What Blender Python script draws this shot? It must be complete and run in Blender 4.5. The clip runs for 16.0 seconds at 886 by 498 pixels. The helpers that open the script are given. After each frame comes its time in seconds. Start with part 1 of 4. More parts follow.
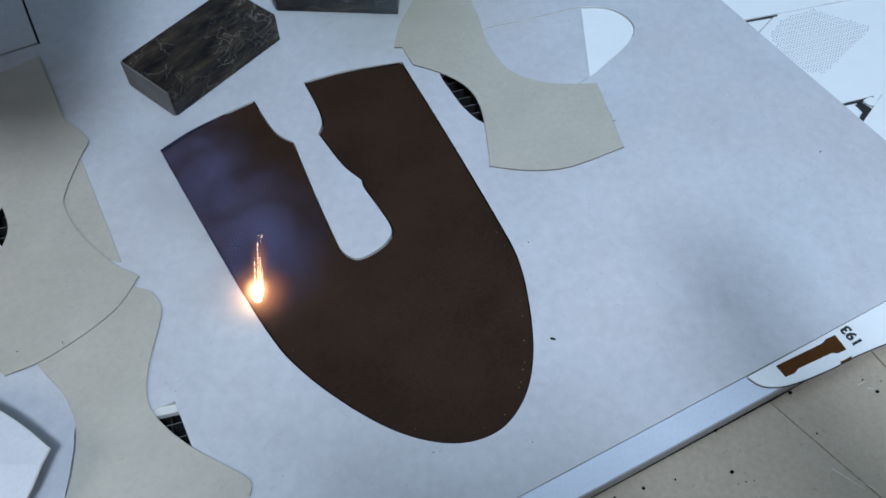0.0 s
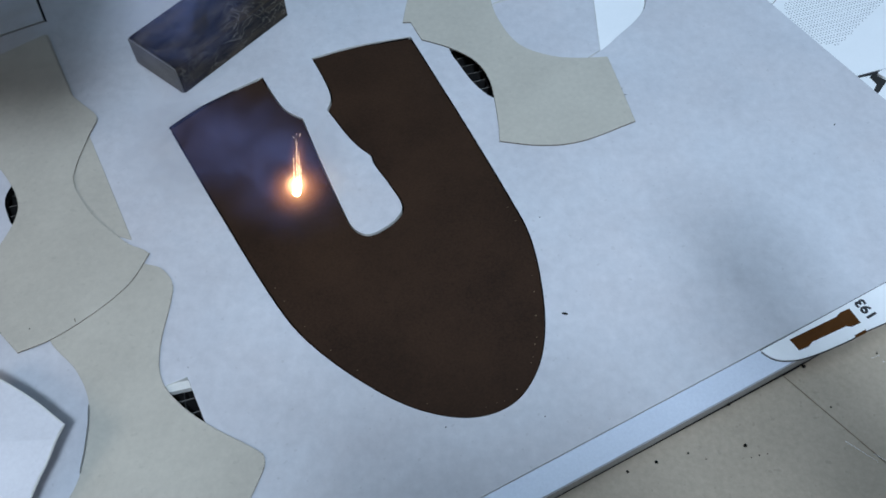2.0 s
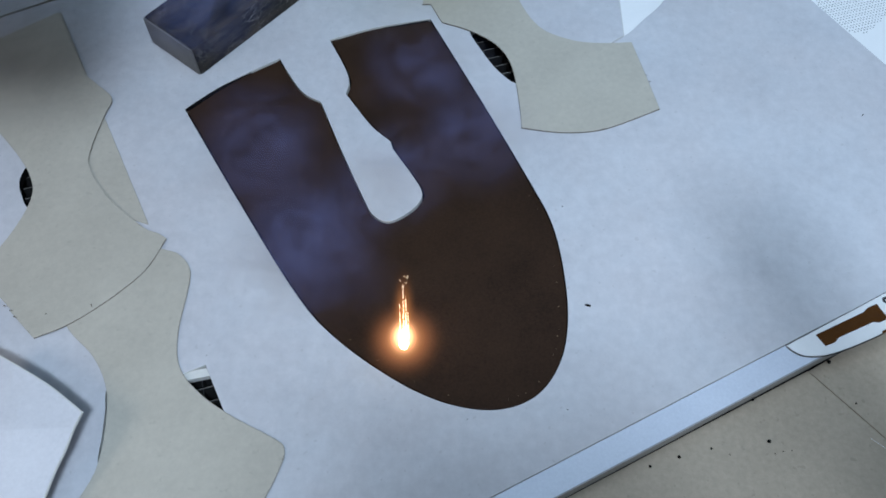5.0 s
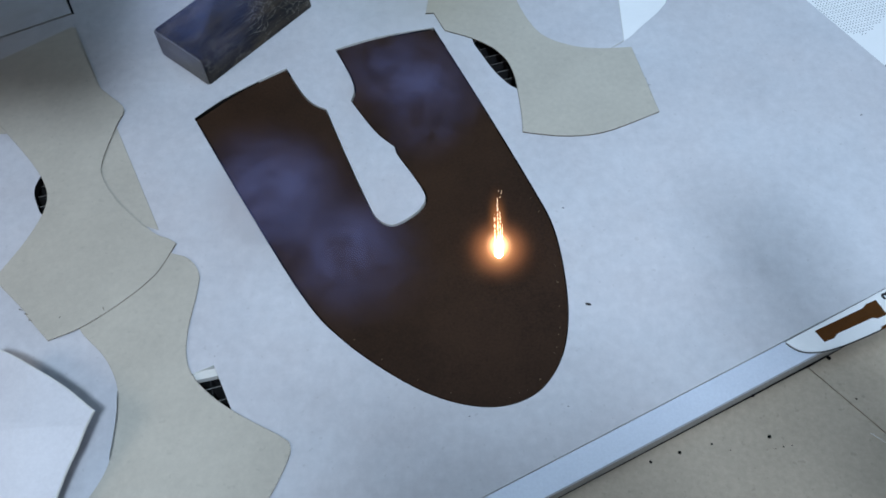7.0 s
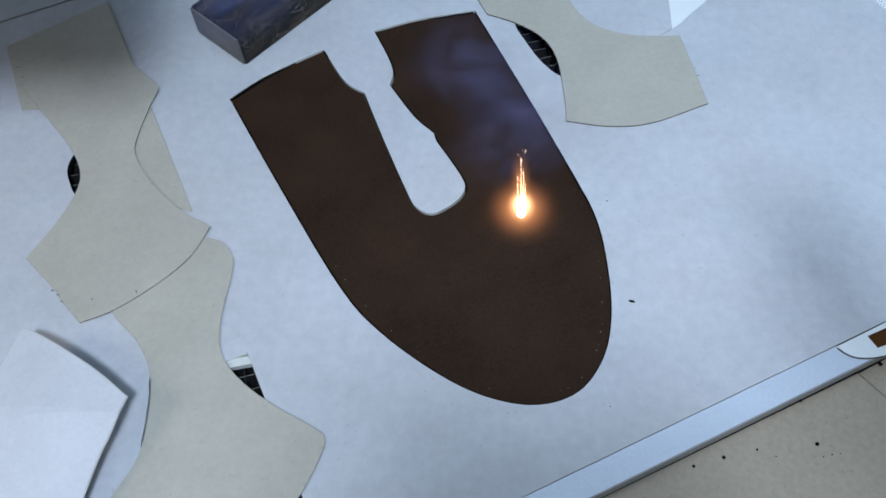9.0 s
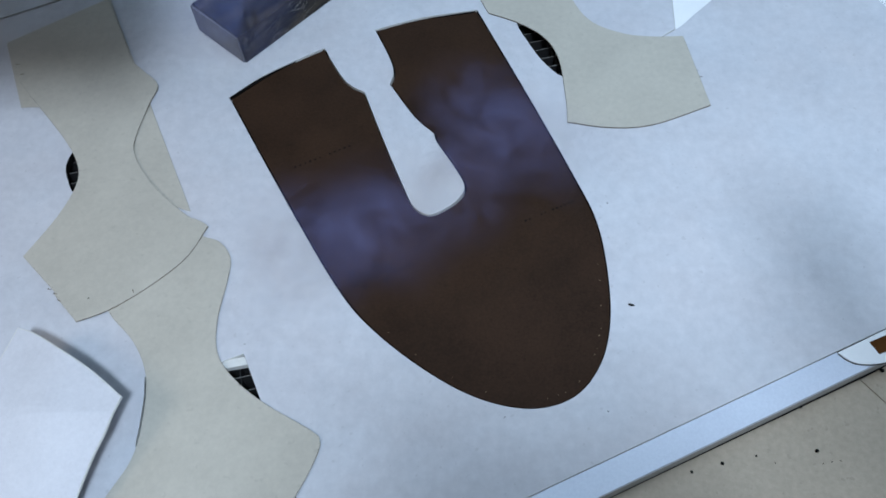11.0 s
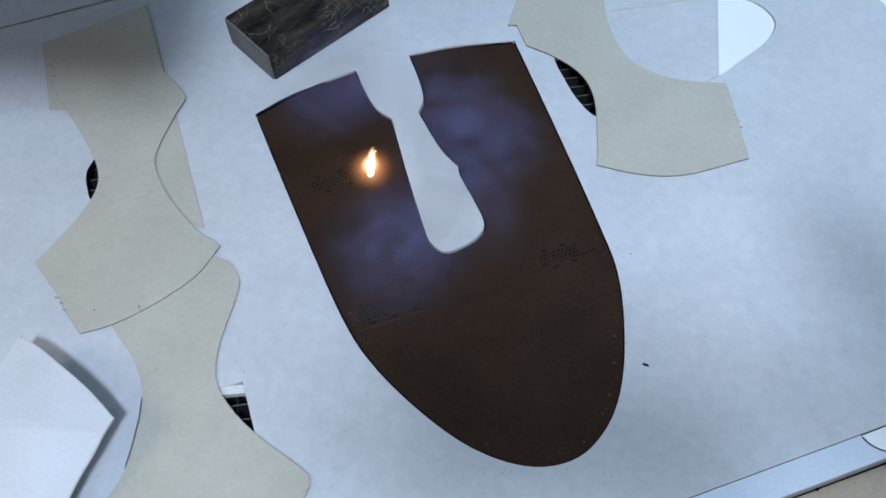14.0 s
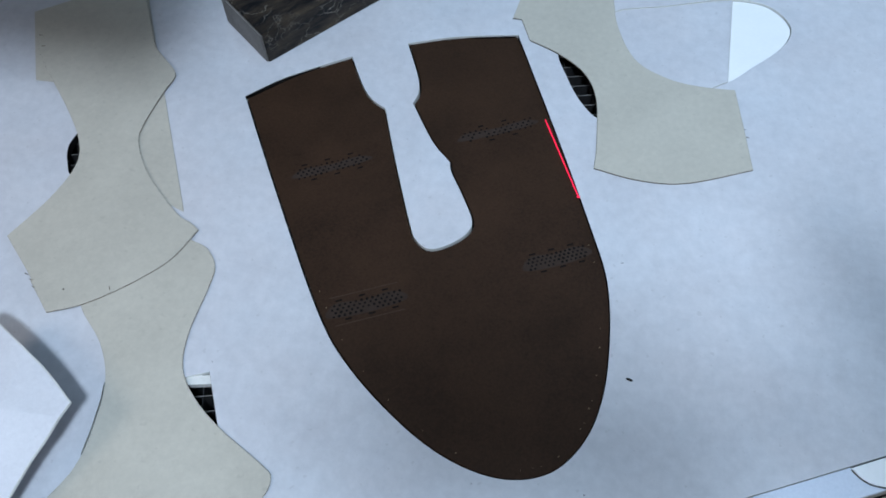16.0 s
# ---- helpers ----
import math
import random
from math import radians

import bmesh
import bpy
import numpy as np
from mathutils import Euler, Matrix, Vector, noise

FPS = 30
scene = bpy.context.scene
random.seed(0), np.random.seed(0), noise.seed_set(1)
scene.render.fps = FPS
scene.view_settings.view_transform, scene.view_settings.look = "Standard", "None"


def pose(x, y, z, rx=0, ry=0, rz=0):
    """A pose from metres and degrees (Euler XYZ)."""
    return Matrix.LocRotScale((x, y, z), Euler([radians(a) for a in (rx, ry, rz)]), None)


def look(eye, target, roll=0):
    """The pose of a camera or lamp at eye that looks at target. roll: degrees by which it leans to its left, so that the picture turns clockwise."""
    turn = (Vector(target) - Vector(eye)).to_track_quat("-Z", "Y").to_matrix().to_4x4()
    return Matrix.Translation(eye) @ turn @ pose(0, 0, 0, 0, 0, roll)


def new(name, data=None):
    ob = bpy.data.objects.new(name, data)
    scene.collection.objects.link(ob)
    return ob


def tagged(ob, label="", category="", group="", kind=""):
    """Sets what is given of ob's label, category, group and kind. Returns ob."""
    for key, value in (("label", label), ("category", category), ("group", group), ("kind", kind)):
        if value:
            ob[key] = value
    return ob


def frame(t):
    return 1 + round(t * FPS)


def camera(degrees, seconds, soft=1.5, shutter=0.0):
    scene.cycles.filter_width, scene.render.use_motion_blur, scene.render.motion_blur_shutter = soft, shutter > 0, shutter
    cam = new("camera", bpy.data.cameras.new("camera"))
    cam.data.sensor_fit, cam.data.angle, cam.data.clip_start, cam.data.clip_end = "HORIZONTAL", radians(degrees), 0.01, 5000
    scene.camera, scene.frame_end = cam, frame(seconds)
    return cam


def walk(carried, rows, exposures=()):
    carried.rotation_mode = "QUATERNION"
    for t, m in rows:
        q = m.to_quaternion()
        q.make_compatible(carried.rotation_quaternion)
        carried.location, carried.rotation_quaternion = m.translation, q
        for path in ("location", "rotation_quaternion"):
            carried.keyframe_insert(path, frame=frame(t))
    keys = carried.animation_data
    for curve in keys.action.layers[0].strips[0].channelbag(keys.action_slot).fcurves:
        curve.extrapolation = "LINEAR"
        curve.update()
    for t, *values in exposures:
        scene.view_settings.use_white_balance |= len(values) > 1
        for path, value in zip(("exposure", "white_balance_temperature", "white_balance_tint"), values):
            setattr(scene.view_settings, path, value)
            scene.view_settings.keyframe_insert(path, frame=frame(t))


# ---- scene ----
cam = camera(56.76, 16.0, soft=1.7)
PATH = [
    (0, look((0.03406, 0.08352, 0.36385), (0.04010, 0.30915, 0.03362), -0.170)),
    (0.5, look((0.03482, 0.07392, 0.36250), (0.03706, 0.29662, 0.03023), -1.329)),
    (1, look((0.03203, 0.07529, 0.36146), (0.03720, 0.29403, 0.02661), -0.740)),
    (1.5, look((0.03256, 0.08058, 0.36179), (0.03566, 0.30033, 0.02758), -1.159)),
    (2, look((0.03186, 0.08182, 0.36040), (0.03433, 0.30024, 0.02530), -1.235)),
    (2.5, look((0.03222, 0.08386, 0.35941), (0.03397, 0.30204, 0.02416), -1.355)),
    (3, look((0.02919, 0.08569, 0.35904), (0.02930, 0.30189, 0.02250), -1.290)),
    (3.5, look((0.02776, 0.08701, 0.35825), (0.02515, 0.30091, 0.02025), -1.808)),
    (3.7, look((0.02564, 0.08627, 0.35489), (0.02415, 0.30075, 0.01726), -1.530)),
    (5.8, look((0.02197, 0.09146, 0.35963), (0.02658, 0.29875, 0.01756), 0.177)),
    (6, look((0.02695, 0.08298, 0.35982), (0.03724, 0.29515, 0.02089), 1.309)),
    (6.5, look((0.03302, 0.07655, 0.36498), (0.03125, 0.29372, 0.02907), -2.210)),
    (7, look((0.02941, 0.08031, 0.36150), (0.02264, 0.29557, 0.02443), -3.170)),
    (7.5, look((0.02634, 0.08148, 0.35949), (0.02071, 0.29683, 0.02246), -2.529)),
    (8, look((0.02291, 0.08424, 0.35844), (0.00908, 0.29739, 0.02025), -3.779)),
    (8.5, look((0.02066, 0.08651, 0.35630), (0.00570, 0.29686, 0.01641), -3.560)),
    (8.7, look((0.01792, 0.08781, 0.35540), (0.00301, 0.29714, 0.01488), -3.552)),
    (10.8, look((0.01624, 0.09435, 0.35378), (0.00174, 0.29888, 0.01033), -3.256)),
    (11, look((0.02104, 0.09319, 0.35350), (0.00333, 0.29979, 0.01145), -3.806)),
    (11.5, look((0.02206, 0.10049, 0.35228), (0.00126, 0.30814, 0.01103), -3.624)),
    (12, look((0.02427, 0.10780, 0.35190), (0.00230, 0.31406, 0.00989), -2.936)),
    (12.5, look((0.02353, 0.10996, 0.34966), (-0.00337, 0.31535, 0.00747), -3.533)),
    (13, look((0.02439, 0.11398, 0.34631), (-0.00474, 0.31808, 0.00354), -3.432)),
    (13.5, look((0.02543, 0.11787, 0.34588), (-0.00736, 0.32026, 0.00242), -3.499)),
    (14, look((0.03221, 0.11464, 0.35106), (-0.00500, 0.32209, 0.01108), -3.804)),
    (14.5, look((0.03669, 0.11207, 0.35053), (-0.00271, 0.32013, 0.01117), -3.604)),
    (15, look((0.04130, 0.11660, 0.34934), (0.00083, 0.32419, 0.00983), -3.208)),
    (15.5, look((0.04513, 0.11905, 0.34587), (0.00202, 0.32672, 0.00674), -3.282)),
    (16, look((0.04436, 0.12592, 0.33827), (0.00110, 0.33035, -0.00282), -2.034)),
]
walk(cam, PATH, exposures=[(0.0, -0.28), (8.5, -0.18), (11.0, -0.07), (12.0, -0.09), (14.0, -0.02), (16.0, -0.02)])
scene.cycles.transparent_max_bounces = 32

CM = 0.01

# ---------------------------------------------------------------- light
world = bpy.data.worlds.new("world")
scene.world = world
world.use_nodes = True
world.node_tree.nodes["Background"].inputs["Color"].default_value = (0.48, 0.66, 1.0, 1)
world.node_tree.nodes["Background"].inputs["Strength"].default_value = 0.25


def area_lamp(name, eye, target, size, size_y, watts, colour):
    data = bpy.data.lights.new(name, "AREA")
    data.shape, data.size, data.size_y = "RECTANGLE", size, size_y
    data.energy, data.color = watts, colour
    ob = new(name, data)
    ob.matrix_world = look(eye, target)
    return ob


area_lamp("work_lamp", (0.52, -0.92, 2.45), (0.0, 0.36, 0), 0.28, 0.28, 67, (0.645, 0.795, 1.0))
# warm fill added from the left; there is no window
area_lamp("left_fill_light", (-0.85, -0.15, 0.95), (-0.25, 0.28, 0), 0.3, 0.4, 3.6, (1.0, 0.92, 0.88))
# wide bluish fill added from above; no ceiling panel is known
area_lamp("overhead_fill_light", (0.1, 0.5, 2.6), (0.1, 0.5, 0), 1.8, 1.8, 24, (0.475, 0.73, 1.0))


# ---------------------------------------------------------------- materials
def nodes_of(name):
    m = bpy.data.materials.new(name)
    m.use_nodes = True
    nt = m.node_tree
    return m, nt, nt.nodes["Principled BSDF"]


def add(nt, kind, **values):
    n = nt.nodes.new(kind)
    for key, v in values.items():
        n.inputs[key].default_value = v
    return n


def surface(name, dark, light, rough=0.6, scale=60.0, fine=900.0, bump=0.1, metal=0.0, spots=0.0, spec=0.5, vary=0.0, warm=0.0):
    """Two scales of colour noise, fine relief, optional dark specks and a difference from piece to piece."""
    m, nt, bsdf = nodes_of(name)
    co = nt.nodes.new("ShaderNodeTexCoord")
    big = add(nt, "ShaderNodeTexNoise", Scale=scale, Detail=5.0, Roughness=0.6)
    small = add(nt, "ShaderNodeTexNoise", Scale=fine, Detail=3.0, Roughness=0.7)
    nt.links.new(co.outputs["Object"], big.inputs["Vector"])
    nt.links.new(co.outputs["Object"], small.inputs["Vector"])
    mix = nt.nodes.new("ShaderNodeMath")
    mix.operation = "MULTIPLY_ADD"
    mix.inputs[1].default_value = 0.5
    half = nt.nodes.new("ShaderNodeMath")
    half.operation = "MULTIPLY"
    half.inputs[1].default_value = 0.5
    nt.links.new(big.outputs["Fac"], half.inputs[0])
    nt.links.new(small.outputs["Fac"], mix.inputs[0])
    nt.links.new(half.outputs[0], mix.inputs[2])
    ramp = nt.nodes.new("ShaderNodeValToRGB")
    ramp.color_ramp.elements[0].position, ramp.color_ramp.elements[1].position = 0.33, 0.67
    ramp.color_ramp.elements[0].color, ramp.color_ramp.elements[1].color = (*dark, 1), (*light, 1)
    nt.links.new(mix.outputs[0], ramp.inputs["Fac"])
    colour = ramp.outputs["Color"]
    if spots:
        dots = add(nt, "ShaderNodeTexNoise", Scale=320.0, Detail=1.0)
        nt.links.new(co.outputs["Object"], dots.inputs["Vector"])
        cut = nt.nodes.new("ShaderNodeMapRange")
        cut.inputs["From Min"].default_value, cut.inputs["From Max"].default_value = 0.70, 0.76
        cut.inputs["To Max"].default_value = spots
        nt.links.new(dots.outputs["Fac"], cut.inputs["Value"])
        over = nt.nodes.new("ShaderNodeMixRGB")
        over.inputs["Color2"].default_value = (dark[0] * 0.45, dark[1] * 0.43, dark[2] * 0.4, 1)
        nt.links.new(cut.outputs["Result"], over.inputs["Fac"])
        nt.links.new(colour, over.inputs["Color1"])
        colour = over.outputs["Color"]
    if warm:
        patch = add(nt, "ShaderNodeTexNoise", Scale=11.0, Detail=4.0, Roughness=0.6)
        nt.links.new(co.outputs["Object"], patch.inputs["Vector"])
        spread = nt.nodes.new("ShaderNodeMapRange")
        spread.inputs["From Min"].default_value, spread.inputs["From Max"].default_value = 0.35, 0.65
        spread.inputs["To Max"].default_value = warm
        nt.links.new(patch.outputs["Fac"], spread.inputs["Value"])
        stain = nt.nodes.new("ShaderNodeMixRGB")
        stain.blend_type = "MULTIPLY"
        stain.inputs["Color2"].default_value = (1.0, 0.955, 0.935, 1)
        nt.links.new(spread.outputs["Result"], stain.inputs["Fac"])
        nt.links.new(colour, stain.inputs["Color1"])
        colour = stain.outputs["Color"]
    if vary:
        info = nt.nodes.new("ShaderNodeObjectInfo")
        span = nt.nodes.new("ShaderNodeMapRange")
        span.inputs["To Min"].default_value, span.inputs["To Max"].default_value = 1 - vary, 1 + vary
        nt.links.new(info.outputs["Random"], span.inputs["Value"])
        hsv = nt.nodes.new("ShaderNodeHueSaturation")
        nt.links.new(span.outputs["Result"], hsv.inputs["Value"])
        nt.links.new(colour, hsv.inputs["Color"])
        colour = hsv.outputs["Color"]
    nt.links.new(colour, bsdf.inputs["Base Color"])
    bsdf.inputs["Roughness"].default_value = rough
    bsdf.inputs["Metallic"].default_value = metal
    bsdf.inputs["Specular IOR Level"].default_value = spec
    if bump:
        b = add(nt, "ShaderNodeBump", Strength=bump, Distance=0.0004)
        nt.links.new(small.outputs["Fac"], b.inputs["Height"])
        nt.links.new(b.outputs["Normal"], bsdf.inputs["Normal"])
    return m


BOARD = surface("pressed grey fibreboard", (0.515, 0.53, 0.56), (0.64, 0.655, 0.685), 0.5, 20, 170, 0.1, spots=0.18, warm=0.9)
BOARD_CUT = surface("cut edge of board", (0.62, 0.62, 0.58), (0.74, 0.73, 0.69), 0.8, 80, 900, 0.2)
CREAM = surface("cream lining leather", (0.445, 0.415, 0.348), (0.535, 0.50, 0.42), 0.7, 30, 300, 0.15, spots=0.14, vary=0.03)
LEATHER = surface("dark brown leather", (0.021, 0.0112, 0.0066), (0.047, 0.0245, 0.0137), 0.6, 22, 800, 0.22, spec=0.10, spots=0.25)
WHITE = surface("white plastic sheet", (0.87, 0.885, 0.88), (0.92, 0.93, 0.925), 0.4, 40, 600, 0.04)
PAPER = surface("white card", (0.59, 0.59, 0.615), (0.68, 0.68, 0.705), 0.7, 60, 500, 0.12, spots=0.08)
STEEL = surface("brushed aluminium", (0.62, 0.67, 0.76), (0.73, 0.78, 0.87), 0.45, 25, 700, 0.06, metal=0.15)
DULL = surface("darker grey-brown aluminium", (0.36, 0.34, 0.32), (0.48, 0.46, 0.43), 0.6, 30, 500, 0.1, metal=0.2)
DECK = surface("beige painted steel deck", (0.40, 0.33, 0.245), (0.53, 0.445, 0.34), 0.55, 14, 350, 0.12, spots=0.25)
DARK = surface("black anodised metal", (0.012, 0.012, 0.013), (0.03, 0.03, 0.033), 0.45, 60, 600, 0.1)
CELL = surface("dull metal slat", (0.012, 0.012, 0.012), (0.04, 0.039, 0.038), 0.6, 150, 900, 0.05, metal=0.3)
SLAT_EDGE = surface("paler slat edge", (0.10, 0.09, 0.08), (0.30, 0.28, 0.26), 0.5, 150, 900, 0.05, metal=0.3)
SOOT = surface("burnt black mark", (0.004, 0.0035, 0.0035), (0.009, 0.008, 0.007), 0.9, 200, 1500, 0.2, spec=0.1)
ASH = surface("grey ash film", (0.030, 0.0195, 0.0145), (0.047, 0.033, 0.026), 0.9, 220, 1500, 0.2, spec=0.12)
SCORCH = surface("singed tan edge", (0.045, 0.026, 0.017), (0.07, 0.044, 0.03), 0.8, 300, 2000, 0.2, spec=0.15)
TAN = surface("tan fibre", (0.22, 0.15, 0.08), (0.35, 0.25, 0.14), 0.8, 300, 900, 0.2)
BROWN_PRINT = surface("brown suede inlay", (0.068, 0.025, 0.006), (0.10, 0.038, 0.009), 0.75, 120, 1500, 0.2, spec=0.1)
INK = surface("black ink", (0.012, 0.012, 0.014), (0.02, 0.02, 0.022), 0.6, 100, 900, 0.0)
CHAR = surface("charred cut edge", (0.05, 0.035, 0.022), (0.13, 0.10, 0.065), 0.9, 150, 900, 0.2)
GREY = surface("grey punched plastic", (0.28, 0.29, 0.30), (0.36, 0.37, 0.38), 0.8, 100, 900, 0.0)
WALL = surface("pale painted wall", (0.5, 0.51, 0.53), (0.56, 0.57, 0.59), 0.8, 3, 60, 0.1)
CONCRETE = surface("grey concrete floor", (0.2, 0.2, 0.19), (0.28, 0.28, 0.27), 0.8, 4, 90, 0.2)
MACHINE = surface("grey machine paint", (0.10, 0.105, 0.115), (0.14, 0.145, 0.155), 0.5, 8, 200, 0.1)


def marble():
    m, nt, bsdf = nodes_of("dark veined marble")
    co = nt.nodes.new("ShaderNodeTexCoord")
    warp = add(nt, "ShaderNodeTexNoise", Scale=28.0, Detail=5.0)
    nt.links.new(co.outputs["Object"], warp.inputs["Vector"])
    bent = nt.nodes.new("ShaderNodeMixRGB")
    bent.blend_type = "LINEAR_LIGHT"
    bent.inputs["Fac"].default_value = 0.05
    drawn = nt.nodes.new("ShaderNodeVectorMath")
    drawn.operation = "MULTIPLY"
    drawn.inputs[1].default_value = (0.32, 1.0, 1.0)
    nt.links.new(co.outputs["Object"], drawn.inputs[0])
    nt.links.new(drawn.outputs["Vector"], bent.inputs["Color1"])
    nt.links.new(warp.outputs["Color"], bent.inputs["Color2"])
    cells = add(nt, "ShaderNodeTexVoronoi", Scale=62.0)
    cells.feature = "DISTANCE_TO_EDGE"
    nt.links.new(bent.outputs["Color"], cells.inputs["Vector"])
    vein = nt.nodes.new("ShaderNodeMapRange")
    vein.inputs["From Min"].default_value, vein.inputs["From Max"].default_value = 0.0, 0.03
    vein.inputs["To Min"].default_value, vein.inputs["To Max"].default_value = 1.0, 0.0
    nt.links.new(cells.outputs["Distance"], vein.inputs["Value"])
    patch = add(nt, "ShaderNodeTexNoise", Scale=40.0, Detail=3.0)
    nt.links.new(co.outputs["Object"], patch.inputs["Vector"])
    keep = nt.nodes.new("ShaderNodeMapRange")
    keep.inputs["From Min"].default_value, keep.inputs["From Max"].default_value = 0.42, 0.68
    nt.links.new(patch.outputs["Fac"], keep.inputs["Value"])
    amount = nt.nodes.new("ShaderNodeMath")
    amount.operation = "MULTIPLY"
    nt.links.new(vein.outputs["Result"], amount.inputs[0])
    nt.links.new(keep.outputs["Result"], amount.inputs[1])
    base = nt.nodes.new("ShaderNodeValToRGB")
    base.color_ramp.elements[0].position, base.color_ramp.elements[1].position = 0.40, 0.72
    base.color_ramp.elements[0].color = (0.005, 0.005, 0.006, 1)
    base.color_ramp.elements[1].color = (0.075, 0.055, 0.036, 1)
    streak = add(nt, "ShaderNodeTexNoise", Scale=120.0, Detail=8.0, Roughness=0.7)
    nt.links.new(drawn.outputs["Vector"], streak.inputs["Vector"])
    nt.links.new(streak.outputs["Fac"], base.inputs["Fac"])
    over = nt.nodes.new("ShaderNodeMixRGB")
    over.inputs["Color2"].default_value = (0.26, 0.235, 0.20, 1)
    nt.links.new(amount.outputs[0], over.inputs["Fac"])
    nt.links.new(base.outputs["Color"], over.inputs["Color1"])
    nt.links.new(over.outputs["Color"], bsdf.inputs["Base Color"])
    bsdf.inputs["Roughness"].default_value = 0.42
    bsdf.inputs["Specular IOR Level"].default_value = 0.2
    chips = add(nt, "ShaderNodeBump", Strength=0.5, Distance=0.0008)
    nt.links.new(patch.outputs["Fac"], chips.inputs["Height"])
    nt.links.new(chips.outputs["Normal"], bsdf.inputs["Normal"])
    return m


MARBLE = marble()
SAWN = surface("sawn grey stone end", (0.115, 0.108, 0.10), (0.20, 0.19, 0.178), 0.8, 60, 700, 0.3)


def glowing(name, colour, strength):
    m = bpy.data.materials.new(name)
    m.use_nodes = True
    nt = m.node_tree
    nt.nodes.clear()
    out = nt.nodes.new("ShaderNodeOutputMaterial")
    e = add(nt, "ShaderNodeEmission", Color=(*colour, 1), Strength=strength)
    nt.links.new(e.outputs[0], out.inputs["Surface"])
    return m


def painted_glow(name, colour, strength, reach):
    """Painted glow round a flame: it adds its own light to what lies behind it, most at its middle, none at its rim."""
    m = bpy.data.materials.new(name)
    m.use_nodes = True
    nt = m.node_tree
    nt.nodes.clear()
    out = nt.nodes.new("ShaderNodeOutputMaterial")
    co = nt.nodes.new("ShaderNodeTexCoord")
    length = nt.nodes.new("ShaderNodeVectorMath")
    length.operation = "LENGTH"
    nt.links.new(co.outputs["Object"], length.inputs[0])
    fall = nt.nodes.new("ShaderNodeMapRange")
    fall.inputs["From Max"].default_value = reach * CM
    fall.inputs["To Min"].default_value, fall.inputs["To Max"].default_value = 1.0, 0.0
    nt.links.new(length.outputs["Value"], fall.inputs["Value"])
    power = nt.nodes.new("ShaderNodeMath")
    power.operation = "POWER"
    power.inputs[1].default_value = 3.6
    nt.links.new(fall.outputs["Result"], power.inputs[0])
    scale = nt.nodes.new("ShaderNodeMath")
    scale.operation = "MULTIPLY"
    scale.inputs[1].default_value = strength
    nt.links.new(power.outputs[0], scale.inputs[0])
    e = add(nt, "ShaderNodeEmission", Color=(*colour, 1))
    nt.links.new(scale.outputs[0], e.inputs["Strength"])
    clear = nt.nodes.new("ShaderNodeBsdfTransparent")
    both = nt.nodes.new("ShaderNodeAddShader")
    nt.links.new(e.outputs[0], both.inputs[0])
    nt.links.new(clear.outputs[0], both.inputs[1])
    nt.links.new(both.outputs[0], out.inputs["Surface"])
    return m


